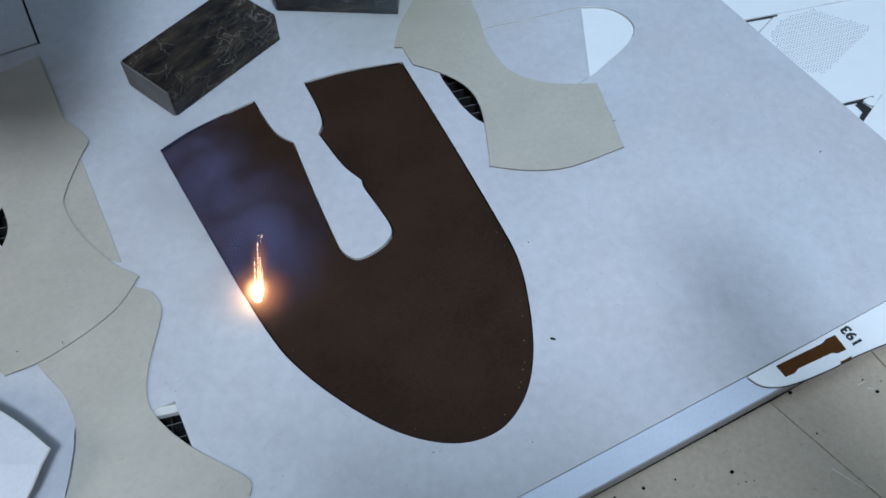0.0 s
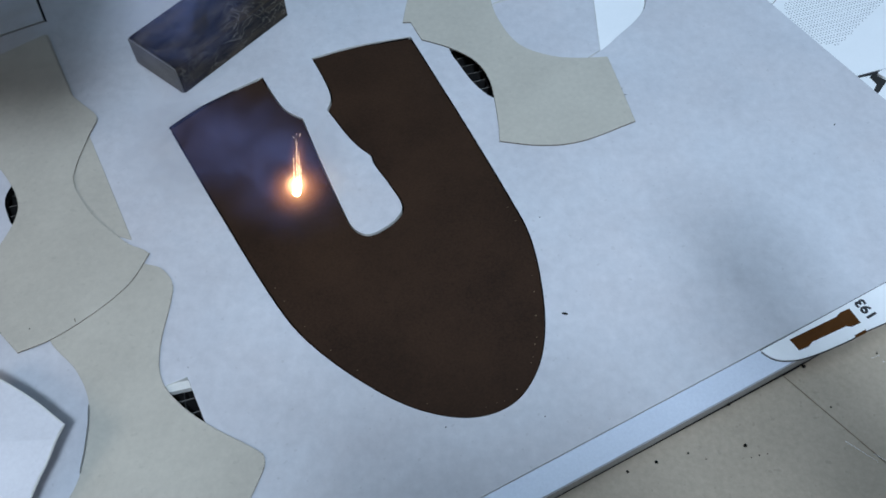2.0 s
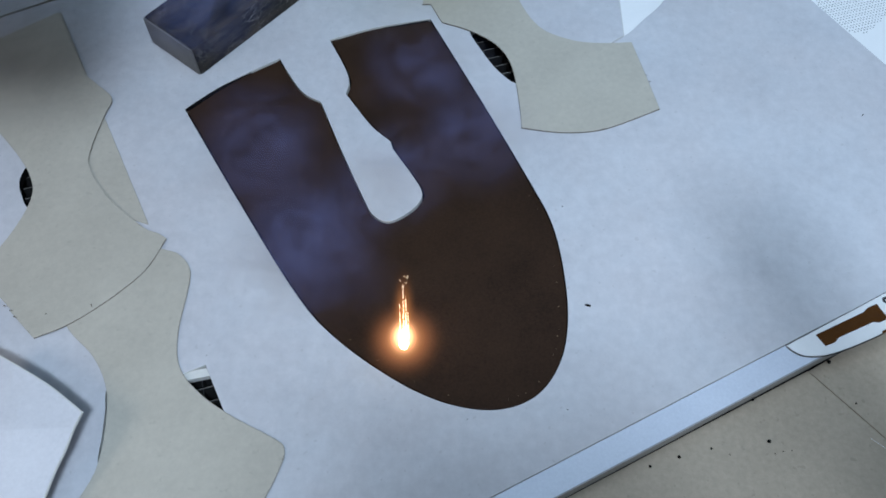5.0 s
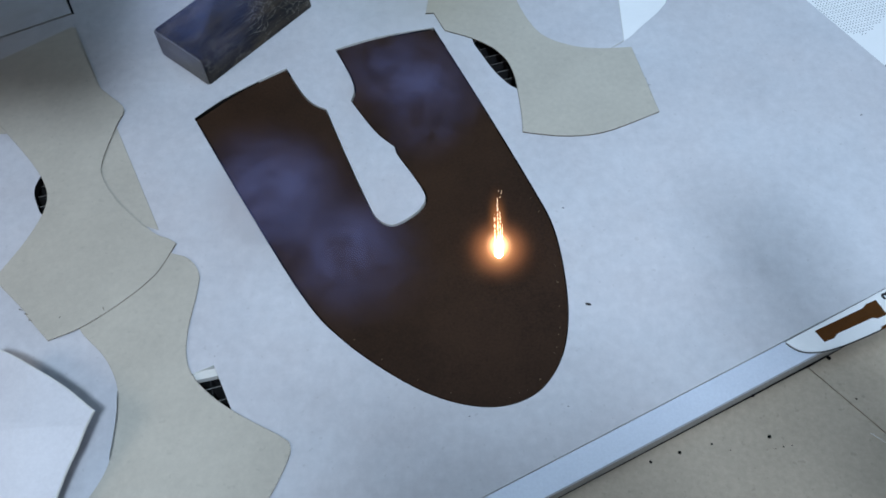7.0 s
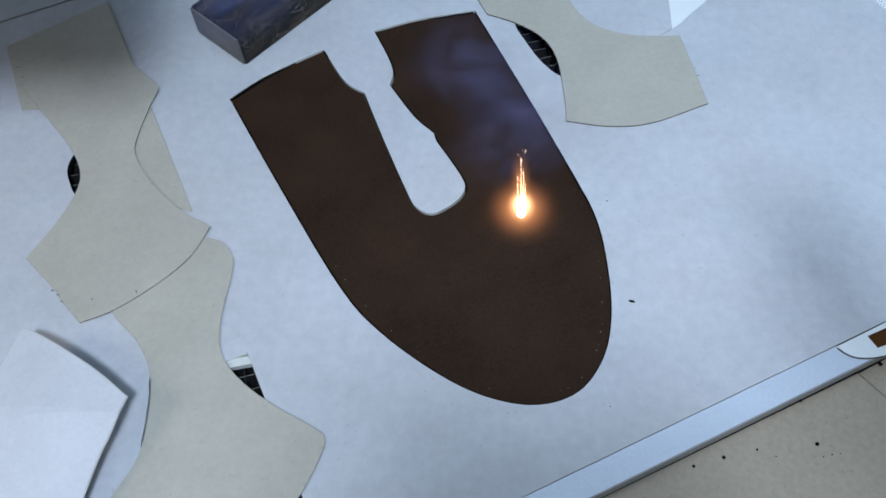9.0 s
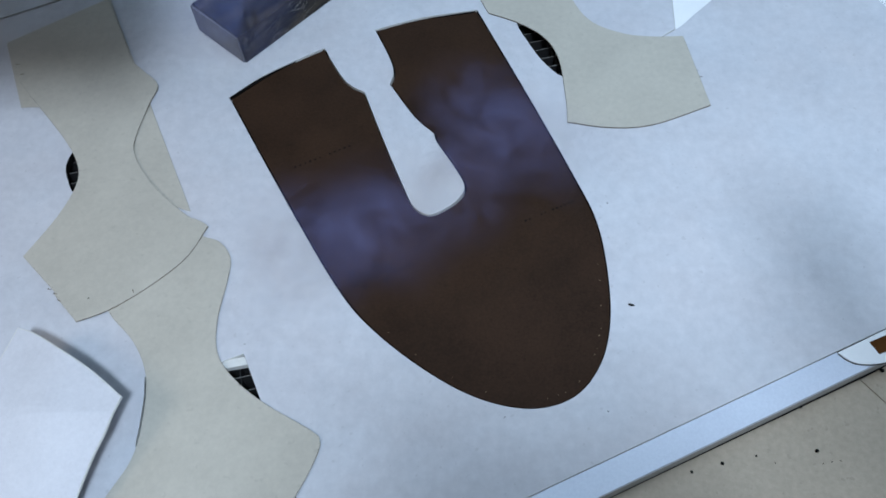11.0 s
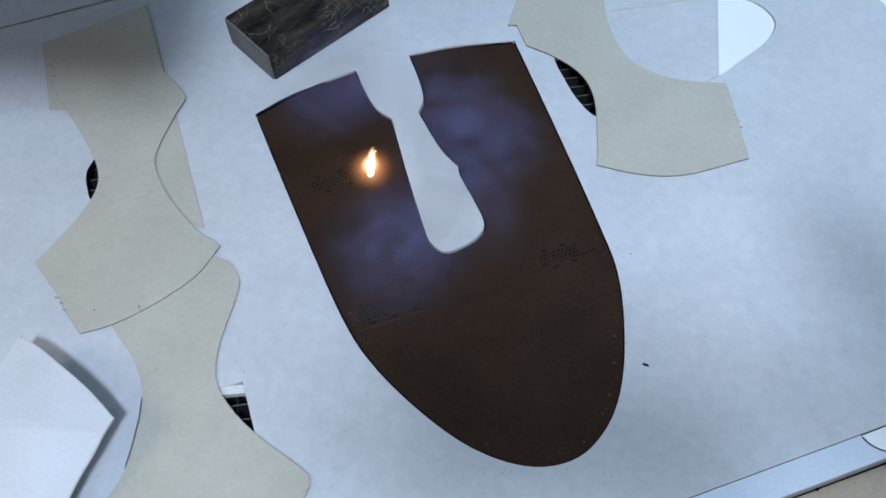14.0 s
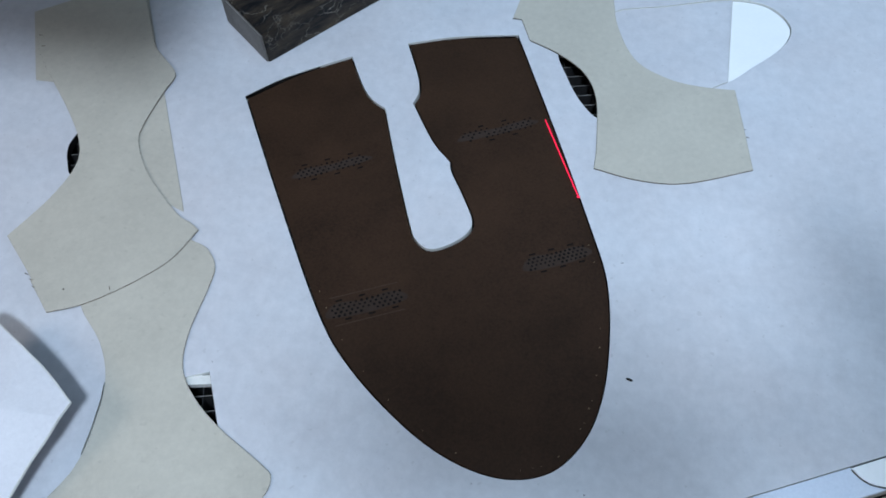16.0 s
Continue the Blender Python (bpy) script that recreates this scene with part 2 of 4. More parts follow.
def smoke_material(name, colour, density, passed=(0.5, 0.42, 0.22)):
    """Thin smoke: scatters bluish light and lets warmer light pass, fades to nothing at the rim of each layer, torn by noise."""
    m = bpy.data.materials.new(name)
    m.use_nodes = True
    nt = m.node_tree
    nt.nodes.clear()
    out = nt.nodes.new("ShaderNodeOutputMaterial")
    co = nt.nodes.new("ShaderNodeTexCoord")
    info = nt.nodes.new("ShaderNodeObjectInfo")
    flat = nt.nodes.new("ShaderNodeVectorMath")
    flat.operation = "MULTIPLY"
    flat.inputs[1].default_value = (1, 1, 0)
    nt.links.new(co.outputs["Object"], flat.inputs[0])
    length = nt.nodes.new("ShaderNodeVectorMath")
    length.operation = "LENGTH"
    nt.links.new(flat.outputs["Vector"], length.inputs[0])
    fall = nt.nodes.new("ShaderNodeMapRange")
    fall.interpolation_type = "SMOOTHERSTEP"
    fall.inputs["From Min"].default_value, fall.inputs["From Max"].default_value = 0.0, 0.035
    fall.inputs["To Min"].default_value, fall.inputs["To Max"].default_value = 1.0, 0.0
    nt.links.new(length.outputs["Value"], fall.inputs["Value"])
    shift = nt.nodes.new("ShaderNodeVectorMath")
    shift.operation = "ADD"
    nt.links.new(co.outputs["Object"], shift.inputs[0])
    nt.links.new(info.outputs["Random"], shift.inputs[1])
    tear = add(nt, "ShaderNodeTexNoise", Scale=46.0, Detail=4.0, Roughness=0.55, Distortion=0.9)
    nt.links.new(shift.outputs["Vector"], tear.inputs["Vector"])
    torn = nt.nodes.new("ShaderNodeMapRange")
    torn.inputs["From Min"].default_value, torn.inputs["From Max"].default_value = 0.28, 0.80
    nt.links.new(tear.outputs["Fac"], torn.inputs["Value"])
    product = nt.nodes.new("ShaderNodeMath")
    product.operation = "MULTIPLY"
    nt.links.new(fall.outputs["Result"], product.inputs[0])
    nt.links.new(torn.outputs["Result"], product.inputs[1])
    amount = nt.nodes.new("ShaderNodeMath")
    amount.operation = "MULTIPLY"
    amount.inputs[1].default_value = density
    nt.links.new(product.outputs[0], amount.inputs[0])
    body = add(nt, "ShaderNodeBsdfDiffuse", Color=(*colour, 1))
    clear = nt.nodes.new("ShaderNodeBsdfTransparent")
    tinted = add(nt, "ShaderNodeBsdfTransparent", Color=(*passed, 1))
    both = nt.nodes.new("ShaderNodeAddShader")
    nt.links.new(body.outputs[0], both.inputs[0])
    nt.links.new(tinted.outputs[0], both.inputs[1])
    mix = nt.nodes.new("ShaderNodeMixShader")
    nt.links.new(amount.outputs[0], mix.inputs["Fac"])
    nt.links.new(clear.outputs[0], mix.inputs[1])
    nt.links.new(both.outputs[0], mix.inputs[2])
    nt.links.new(mix.outputs[0], out.inputs["Surface"])
    return m


FIRE_CORE = glowing("white-hot flame", (1.0, 0.78, 0.42), 24)
# these three draw the glow round the flames as emission, in place of bloom
FIRE_GLOW = painted_glow("orange flame glow", (1.0, 0.37, 0.15), 1.9, 2.45)
INNER_GLOW = painted_glow("bright inner flame glow", (1.0, 0.66, 0.33), 9.0, 1.12)
FAINT_GLOW = painted_glow("faint orange flame glow", (1.0, 0.36, 0.10), 1.0, 1.9)
SPARK = glowing("flying spark", (1.0, 0.72, 0.45), 6)
RED_BEAM = glowing("red guide light", (1.0, 0.03, 0.10), 1.2)
SMOKE_BLUE = smoke_material("blue-grey smoke", (0.135, 0.15, 0.32), 0.33)
SMOKE_GREY = smoke_material("dense grey haze", (0.14, 0.16, 0.23), 0.36)
SMOKE_THIN = smoke_material("thin grey veil", (0.13, 0.17, 0.20), 0.5)
SMOKE_HAZE = smoke_material("thin grey haze", (0.22, 0.27, 0.56), 0.38)


# ---------------------------------------------------------------- building tools
def mesh_of(name, bm, material=None, smooth=False):
    me = bpy.data.meshes.new(name)
    bm.normal_update()
    bm.to_mesh(me)
    bm.free()
    if material:
        me.materials.append(material)
    if smooth:
        for p in me.polygons:
            p.use_smooth = True
    return me


def part(name, bm, material, parent=None, label="", smooth=False):
    me = bm if isinstance(bm, bpy.types.Mesh) else mesh_of(name, bm, material, smooth)
    ob = new(name, me)
    if parent:
        ob.parent = parent
    if label:
        ob["label"] = label
    return ob


def thing(name, label, category, group="", kind="", at=(0, 0, 0)):
    ob = new(name)
    ob.location = at
    return tagged(ob, label, category, group, kind)


def knots(points, steps=6):
    """A smooth closed outline through the given knots, in centimetres. A knot with a third value is a sharp corner."""
    n, out = len(points), []
    for i in range(n):
        p1, p2 = points[i], points[(i + 1) % n]
        a, b = Vector(p1[:2]), Vector(p2[:2])
        before = a - (b - a) * 0.5 if len(p1) > 2 else Vector(points[i - 1][:2])
        after = b + (b - a) * 0.5 if len(p2) > 2 else Vector(points[(i + 2) % n][:2])
        if len(p1) > 2 and len(p2) > 2:
            out.append(a)
            continue
        for s in range(steps):
            t = s / steps
            m1, m2 = (b - before) * 0.5, (after - a) * 0.5
            q = (2 * t**3 - 3 * t**2 + 1) * a + (t**3 - 2 * t**2 + t) * m1 + (3 * t**2 - 2 * t**3) * b + (t**3 - t**2) * m2
            out.append(q)
    return out


def inset(outline, d):
    """The outline moved inwards by d."""
    n = len(outline)
    area = sum(outline[i].cross(outline[(i + 1) % n]) for i in range(n))
    side = 1 if area > 0 else -1
    out = []
    for i in range(n):
        t = (outline[(i + 1) % n] - outline[i - 1]).normalized()
        out.append(outline[i] + side * d * Vector((-t.y, t.x)))
    return out


def plate(name, outline, low, high, material, edge=None, holes=(), round_edge=0.02, bulge=None, burnt=None):
    """A flat sheet with the given outline and holes (cm) between two heights (cm), with a rounded rim."""
    curve = bpy.data.curves.new(name, "CURVE")
    curve.dimensions, curve.fill_mode = "2D", "BOTH"
    half = (high - low) / 2
    r = min(round_edge, half * 0.9)
    curve.extrude, curve.bevel_depth, curve.bevel_resolution = (half - r) * CM, r * CM, 1
    for loop in (outline, *holes):
        loop = inset(loop, r if loop is outline else -r)
        sp = curve.splines.new("POLY")
        sp.points.add(len(loop) - 1)
        for k, p in enumerate(loop):
            sp.points[k].co = (p[0] * CM, p[1] * CM, 0, 1)
        sp.use_cyclic_u = True
    temp = bpy.data.objects.new(name, curve)
    scene.collection.objects.link(temp)
    bpy.context.view_layer.update()
    me = bpy.data.meshes.new_from_object(temp.evaluated_get(bpy.context.evaluated_depsgraph_get()))
    bpy.data.objects.remove(temp)
    bpy.data.curves.remove(curve)
    me.name = name
    me.materials.clear()
    me.materials.append(material)
    if edge:
        me.materials.append(edge)
    if burnt:
        me.materials.append(burnt)
    mid = (high + low) / 2 * CM
    if bulge:
        bm = bmesh.new()
        bm.from_mesh(me)
        for axis in (0, 1):
            lo, hi = min(v.co[axis] for v in bm.verts), max(v.co[axis] for v in bm.verts)
            at = lo + 0.006
            while at < hi:
                spot, way = Vector((0, 0, 0)), Vector((0, 0, 0))
                spot[axis], way[axis] = at, 1
                bmesh.ops.bisect_plane(bm, geom=bm.verts[:] + bm.edges[:] + bm.faces[:], plane_co=spot, plane_no=way)
                at += 0.006
        bmesh.ops.triangulate(bm, faces=bm.faces[:])
        bm.to_mesh(me)
        bm.free()
    for v in me.vertices:
        v.co.z += mid
        if bulge:
            v.co.z += bulge(v.co.x / CM, v.co.y / CM) * CM
    for p in me.polygons:
        p.use_smooth = False
        p.material_index = 1 if edge and abs(p.normal.z) < 0.5 else 0
        tongue = -0.068 < p.center.x < 0.0145 and 0.325 < p.center.y < 0.447
        if burnt and p.material_index == 1 and p.normal.y > -0.5 and not tongue and p.center.x < 0.142 and not (p.center.y < 0.245 and p.center.x < -0.1):
            p.material_index = 2
    return me


def box(bm, lo, hi, turn=0.0, at=(0, 0, 0), bevel=0.0):
    """A bevelled box (cm), turned about z by degrees."""
    start = set(bm.verts)
    got = bmesh.ops.create_cube(bm, size=1.0)["verts"]
    for v in got:
        v.co = Vector([lo[k] + (v.co[k] + 0.5) * (hi[k] - lo[k]) for k in range(3)])
    if bevel:
        edges = {e for v in got for e in v.link_edges}
        bmesh.ops.bevel(bm, geom=list(edges), offset=bevel, segments=2, affect="EDGES", profile=0.6)
    m = Matrix.Translation(at) @ Matrix.Rotation(radians(turn), 4, "Z")
    for v in bm.verts:
        if v not in start:
            v.co = (m @ v.co) * CM
    return bm


def ball(bm, at, r, squash=(1, 1, 1), segments=12, rings=8):
    got = bmesh.ops.create_uvsphere(bm, u_segments=segments, v_segments=rings, radius=1.0)["verts"]
    for v in got:
        v.co = Vector([(at[k] + v.co[k] * r * squash[k]) * CM for k in range(3)])
    return bm


def rod(bm, a, b, r0, r1, sides=6):
    a, b = Vector(a) * CM, Vector(b) * CM
    got = bmesh.ops.create_cone(bm, cap_ends=True, segments=sides, radius1=r0 * CM, radius2=r1 * CM, depth=(b - a).length)["verts"]
    m = Matrix.Translation((a + b) / 2) @ (b - a).to_track_quat("Z", "Y").to_matrix().to_4x4()
    for v in got:
        v.co = m @ v.co
    return bm


# ---------------------------------------------------------------- the room
def slab(name, lo, hi, material, label):
    ob = part(name, box(bmesh.new(), lo, hi), material)
    return tagged(ob, label, "wall" if "wall" in name else name, kind="structure")


FLOOR_Z = -88
slab("floor", (-250, -250, FLOOR_Z - 10), (250, 250, FLOOR_Z), CONCRETE, "grey concrete workshop floor")
slab("wall_north", (-250, 250, FLOOR_Z), (250, 262, 290), WALL, "pale painted workshop wall")
slab("wall_east", (250, -250, FLOOR_Z), (262, 250, 290), WALL, "pale painted workshop wall")
slab("wall_west", (-262, -250, FLOOR_Z), (-250, 250, 290), WALL, "pale painted workshop wall")
slab("wall_south", (-250, -262, FLOOR_Z), (250, -250, 290), WALL, "pale painted workshop wall")
slab("ceiling", (-250, -250, 290), (250, 250, 300), WALL, "pale painted workshop ceiling")

# ---------------------------------------------------------------- the engraving machine's bed
SLOPE = 0.4957  # the boards lie turned: their left edge leans by this much
TURN = math.degrees(math.atan(SLOPE)) - 0.6


def left_line(y):
    return -7.73 - SLOPE * (y - 22.44)


def rail_line(x):
    return 19.69 + 0.4815 * (x - 6.85)


MAT = 0.5  # board thickness, cm
ANGLE = math.degrees(math.atan(0.4815))
bed = thing("slat_bed", "black slatted cutting bed of an engraving machine", "machine bed")
part("base", box(bmesh.new(), (-48, 4, FLOOR_Z), (62, 78, -3.2), 0), MACHINE, bed)
part("tray", box(bmesh.new(), (-46, 6, -3.2), (60, 76, -2.6), 0), DARK, bed)


def lattice():
    """Upright slats of the bed, crossing one another, as one lattice."""
    verts, faces = [], []
    top, bottom, th, turn = -MAT, -2.6, 0.022, radians(15)
    c, d = math.cos(turn), math.sin(turn)

    def strip(ax, ay, bx, by, high):
        dx, dy = bx - ax, by - ay
        l = math.hypot(dx, dy)
        ox, oy = -dy / l * th, dx / l * th
        k = len(verts)
        for px, py in ((ax + ox, ay + oy), (bx + ox, by + oy), (bx - ox, by - oy), (ax - ox, ay - oy)):
            verts.append((px * CM, py * CM, bottom * CM))
            verts.append((px * CM, py * CM, high * CM))
        faces.extend([(k + 1, k + 3, k + 5, k + 7), (k, k + 2, k + 3, k + 1), (k + 4, k + 6, k + 7, k + 5)])

    def spot(u, v):
        return 2 + c * u - d * v, 38 + d * u + c * v

    for j in range(-44, 60):
        for i in range(-40, 40):
            a, b = spot(1.2 * i, 0.72 * j), spot(1.2 * i + 1.2, 0.72 * j)
            mid = ((a[0] + b[0]) / 2, (a[1] + b[1]) / 2)
            if -32 < mid[0] < 38 and 9 < mid[1] < 66 and mid[1] > rail_line(mid[0]) + 0.6:
                strip(*a, *b, top - random.uniform(0, 0.05))
                strip(*a, *spot(1.2 * i, 0.72 * j + 0.72), top - 0.12)
    me = bpy.data.meshes.new("lattice")
    me.from_pydata(verts, [], faces)
    me.materials.append(CELL)
    me.materials.append(SLAT_EDGE)
    for k, p in enumerate(me.polygons):
        p.material_index = 1 if k % 6 == 0 else 0  # the paler tops of the long slats
    return me


tagged(part("lattice", lattice(), None, bed), "crossing dull metal slats", kind="stuff")

# an unseen grey block over the boards, above the view, added to shade the upper left
SHADE_TURN = 30.0
shade_block = thing("overhead_shade", "unseen grey block added overhead to shade the upper left", "machine part")
part("arm", box(bmesh.new(), (-70, 20.6, 37), (-6.0, 58, 58), 0, bevel=1.5), MACHINE, shade_block)
part("column", box(bmesh.new(), (-75, 79, FLOOR_Z), (-45, 104, 70), 0, bevel=1.5), MACHINE, shade_block)
part("bracket", box(bmesh.new(), (-70, 57.5, 38), (-48, 80, 56), 0), MACHINE, shade_block)

# an unseen wheeled stand added to cast shade: its arm reaches over the deck, behind and beside the camera; it is slowly
# pushed along
STAND = (21.3, 13.6)
stand = thing("shade_stand", "unseen grey wheeled stand added to cast shade on board and deck", "stand")
part("shade_bar", box(bmesh.new(), (-4.3, -60, 39.5), (2.4, -13, 43), SHADE_TURN, (*STAND, 0), bevel=0.6), MACHINE, stand)
# rods spaced apart, so that the shade they add stays partial
for off, reach in ((2.0, -2.0), (1.25, -1.5), (0.45, -2.0), (-0.5, -3.5), (-1.6, -5.5), (-2.8, -7.0), (-4.0, -8.0)):
    c, d = math.cos(radians(SHADE_TURN)), math.sin(radians(SHADE_TURN))
    ends = [(STAND[0] + c * off - d * r, STAND[1] + d * off + c * r, z) for r, z in ((-14, 41), (reach, 40.6))]
    part("shade_rod", rod(bmesh.new(), *ends, 0.36, 0.36, 10), DARK, stand, "black rod added to cast thin shade")
part("post", box(bmesh.new(), (-4, -60, FLOOR_Z + 6), (2, -53, 39.5), SHADE_TURN, (*STAND, 0)), MACHINE, stand)
part("foot", box(bmesh.new(), (-16, -72, FLOOR_Z + 5), (14, -41, FLOOR_Z + 9), SHADE_TURN, (*STAND, 0), bevel=0.5), MACHINE, stand)
for wx in (-13.5, 11.5):
    for wy in (-69.5, -43.5):
        c, d = math.cos(radians(SHADE_TURN)), math.sin(radians(SHADE_TURN))
        hub = (STAND[0] + c * wx - d * wy, STAND[1] + d * wx + c * wy, FLOOR_Z + 2.5)
        part("wheel", rod(bmesh.new(), (hub[0] - 1.2, hub[1], hub[2]), (hub[0] + 1.2, hub[1], hub[2]), 2.5, 2.5, 16), DARK, stand)
# box added to darken the leather's tip and the board below it
part("shade_box", box(bmesh.new(), (10.0, -13.0, 60), (24.0, -6.6, 63), 0, bevel=0.5), MACHINE, stand)
part("stem", box(bmesh.new(), (23.5, -10.3, 60.8), (36.5, -9.3, 61.8), 0, bevel=0.2), MACHINE, stand)
part("upright", box(bmesh.new(), (35.1, -12.5, 42.6), (36.5, -6.0, 62.2), 0, bevel=0.2), MACHINE, stand)



# ---------------------------------------------------------------- boards
U = [(-12.32, 40.77, 1), (-10.52, 42.46), (-8.6, 43.75), (-7.21, 44.61, 1), (-6.12, 42.62), (-5.4, 41.70), (-4.52, 41.14, 1),
     (-3.23, 37.73), (-1.81, 34.23), (-1.28, 33.2), (-0.5, 32.76), (0.4, 33.2), (1.11, 33.92), (1.27, 34.7), (0.62, 36.02),
     (-0.25, 37.49), (-0.44, 38.12, 1), (-1.59, 39.33), (-3.11, 41.74, 1), (-2.95, 42.7), (-3.34, 44.01), (-4.28, 46.11, 1),
     (-1.6, 47.08), (1.85, 47.78, 1), (4.80, 40.84), (7.15, 35.06), (8.09, 32.34), (8.42, 29.44), (8.34, 26.69), (7.75, 24.55),
     (6.5, 22.95), (4.6, 22.32), (2.3, 22.7), (-0.11, 23.93), (-2.91, 26.09), (-5.03, 28.6), (-8.73, 34.64)]
U_LINE = knots(U, 6)
POCKET = [(7.2, 50.6), (10.1, 51.52), (12.83, 52.42), (14.4, 52.70), (15.8, 52.5), (16.74, 51.75), (17.2, 50.75), (16.95, 49.7),
          (16.2, 48.6), (14.95, 47.31), (13.7, 46.05), (11.8, 45.0), (9.6, 45.6), (8.1, 47.2), (7.2, 49.0)]
CUTOUT = [(4.3, 46.65), (4.97, 44.9), (5.78, 43.4), (6.8, 42.32), (7.8, 42.6), (8.2, 44.2), (7.0, 45.8), (5.4, 46.9)]
POCKET_LINE, CUTOUT_LINE = knots(POCKET), knots(CUTOUT)

board = thing("jig_board", "pale grey fibreboard jig with cut-out pockets", "board")
outer = [Vector(p) for p in ((-3.85, 14.5), (34.3, 32.9), (11.8, 75.0), (-25.3, 57.6))]
part("sheet", plate("sheet", outer, -MAT, 0, BOARD, BOARD_CUT, holes=(U_LINE, POCKET_LINE, CUTOUT_LINE), burnt=SOOT), None, board)

offcut = thing("board_offcut", "loose grey fibreboard offcut lying in the oval pocket", "board")
half_pocket = [p for p in inset(POCKET_LINE, 0.05) if p.x < 13.8 + 0.05 * (p.y - 46.3)]
part("sheet", plate("offcut", inset(half_pocket, 0.03), -0.12, -0.03, BOARD, BOARD_CUT), None, offcut)
part("cut_edge", plate("offcut_edge", half_pocket, -0.118, -0.034, BOARD_CUT, holes=(inset(half_pocket, 0.032),), round_edge=0.005), None, offcut, "pale cut edge")
under = thing("white_sheet", "white plastic sheet showing through the oval pocket", "plastic sheet", "white sheets")
part("sheet", plate("under", inset(POCKET_LINE, 0.04), -MAT, -0.12, WHITE), None, under)

side_board = thing("side_board", "pale grey fibreboard beside the jig board", "board")
seam = lambda x: 48.1 + 0.49 * (x + 25.9)
side_outline = [Vector(p) for p in ((left_line(50.2) - 0.06, 50.2), (left_line(24.85) - 0.06, 24.85), (-11.6, 23.7), (-9.6, 18.4), (-7.2, 12.0),
                                    (-44, 6), (-47, seam(-47)))]
SLIT = [(-13.40, 23.7), (-13.29, 22.6), (-13.20, 21.4), (-13.12, 20.2), (-12.5, 20.2), (-12.5, 23.5)]
LENS = [(-20.3, 37.0), (-20.55, 36.2), (-20.5, 35.6), (-20.2, 34.9), (-19.6, 34.05), (-18.6, 34.4), (-18.6, 36.6), (-19.6, 37.1)]
part("sheet", plate("side", side_outline, -MAT, -0.004, BOARD, BOARD_CUT, holes=(knots(LENS), knots(SLIT)), burnt=SOOT), None, side_board)
back_board = thing("back_board", "pale grey fibreboard butted behind the side board", "board")
back_outline = [Vector(p) for p in ((left_line(50.3) - 0.32, 50.3), (-47, seam(-47) + 0.08), (-47, 66), (left_line(64) - 0.32, 64))]
part("sheet", plate("back", back_outline, -MAT, -0.03, BOARD, BOARD_CUT), None, back_board)

# light strip of board seen in the gap beside the jig board
strip = thing("board_strip", "narrow pale board strip in the gap between boards", "board")
part("sheet", plate("strip", [Vector(p) for p in ((-12.5, 23.55), (-8.72, 24.33), (-8.93, 24.72), (-12.8, 24.0))], -MAT, -0.12, BOARD_CUT), None, strip)

# ---------------------------------------------------------------- the leather upper in its pocket
upper = thing("leather_upper", "dark brown U-shaped leather shoe upper lying in the jig", "leather piece")
hide_line = [p + Vector((0.03, -0.02)) for p in inset(U_LINE, 0.075)]
for p in hide_line:  # two worn corners leave a gap to the bed
    if p.x < -8.9 and p.y > 40.6:
        k = min(1.0, (-8.9 - p.x) / 2.0)
        p += Vector((0.05, -0.13)) * k
    if p.x > -0.9 and p.y > 46.9:
        p.y -= 0.09
HIDE_TOP = -0.04
part("hide", plate("hide", hide_line, -MAT, HIDE_TOP, LEATHER, round_edge=0.04), None, upper)
for rim in ([(-12.25, 40.82, 1), (-11.4, 41.70), (-10.5, 42.44), (-9.5, 43.12), (-8.7, 43.66, 1), (-9.6, 42.98), (-10.5, 42.24), (-11.4, 41.42)],
            [(-0.7, 47.18, 1), (0.6, 47.47), (1.78, 47.70, 1), (1.76, 47.61, 1), (0.6, 47.39)],
            [(-0.40, 38.15, 1), (-0.33, 37.8), (-0.18, 37.4, 1), (-0.24, 37.75)]):
    part("charred_rim", plate("char", knots(rim), -0.3, -0.03, SOOT, round_edge=0.01), None, upper, "black charred rim")
stitch = bmesh.new()
rim = inset(U_LINE, 0.42)
for k, p in enumerate(rim):
    if p.y < 36 and (p.x > 3.5 or p.y < 31) and not (-3 < p.x < 3 and p.y > 30) and random.random() < 0.3:
        ball(stitch, (p.x + random.uniform(-0.05, 0.05), p.y, HIDE_TOP), 0.016 + 0.016 * random.random(), (1, 1, 0.5), 6, 4)
tagged(part("speck_trail", stitch, TAN, upper, "tiny tan specks along the edge"), kind="stuff")

# ---------------------------------------------------------------- cream lining blanks
RIGHT_BLANK = [(1.75, 51.3), (1.38, 48.99, 1), (1.89, 48.99, 1), (2.57, 47.38, 1), (4.29, 46.58), (5.83, 45.34), (6.64, 43.55), (6.91, 40.49),
               (6.91, 38.86, 1), (9.26, 38.47), (11.61, 38.69), (14.88, 40.07, 1), (14.32, 43.51), (14.0, 45.38, 1), (12.05, 45.36), (10.3, 45.7),
               (8.54, 46.83), (7.42, 49.29), (7.0, 51.7), (6.5, 54.0), (6.6, 56.4), (8.2, 60.2, 1), (3.0, 61.3), (-1.6, 60.2, 1), (1.9, 56.0), (2.6, 53.8)]
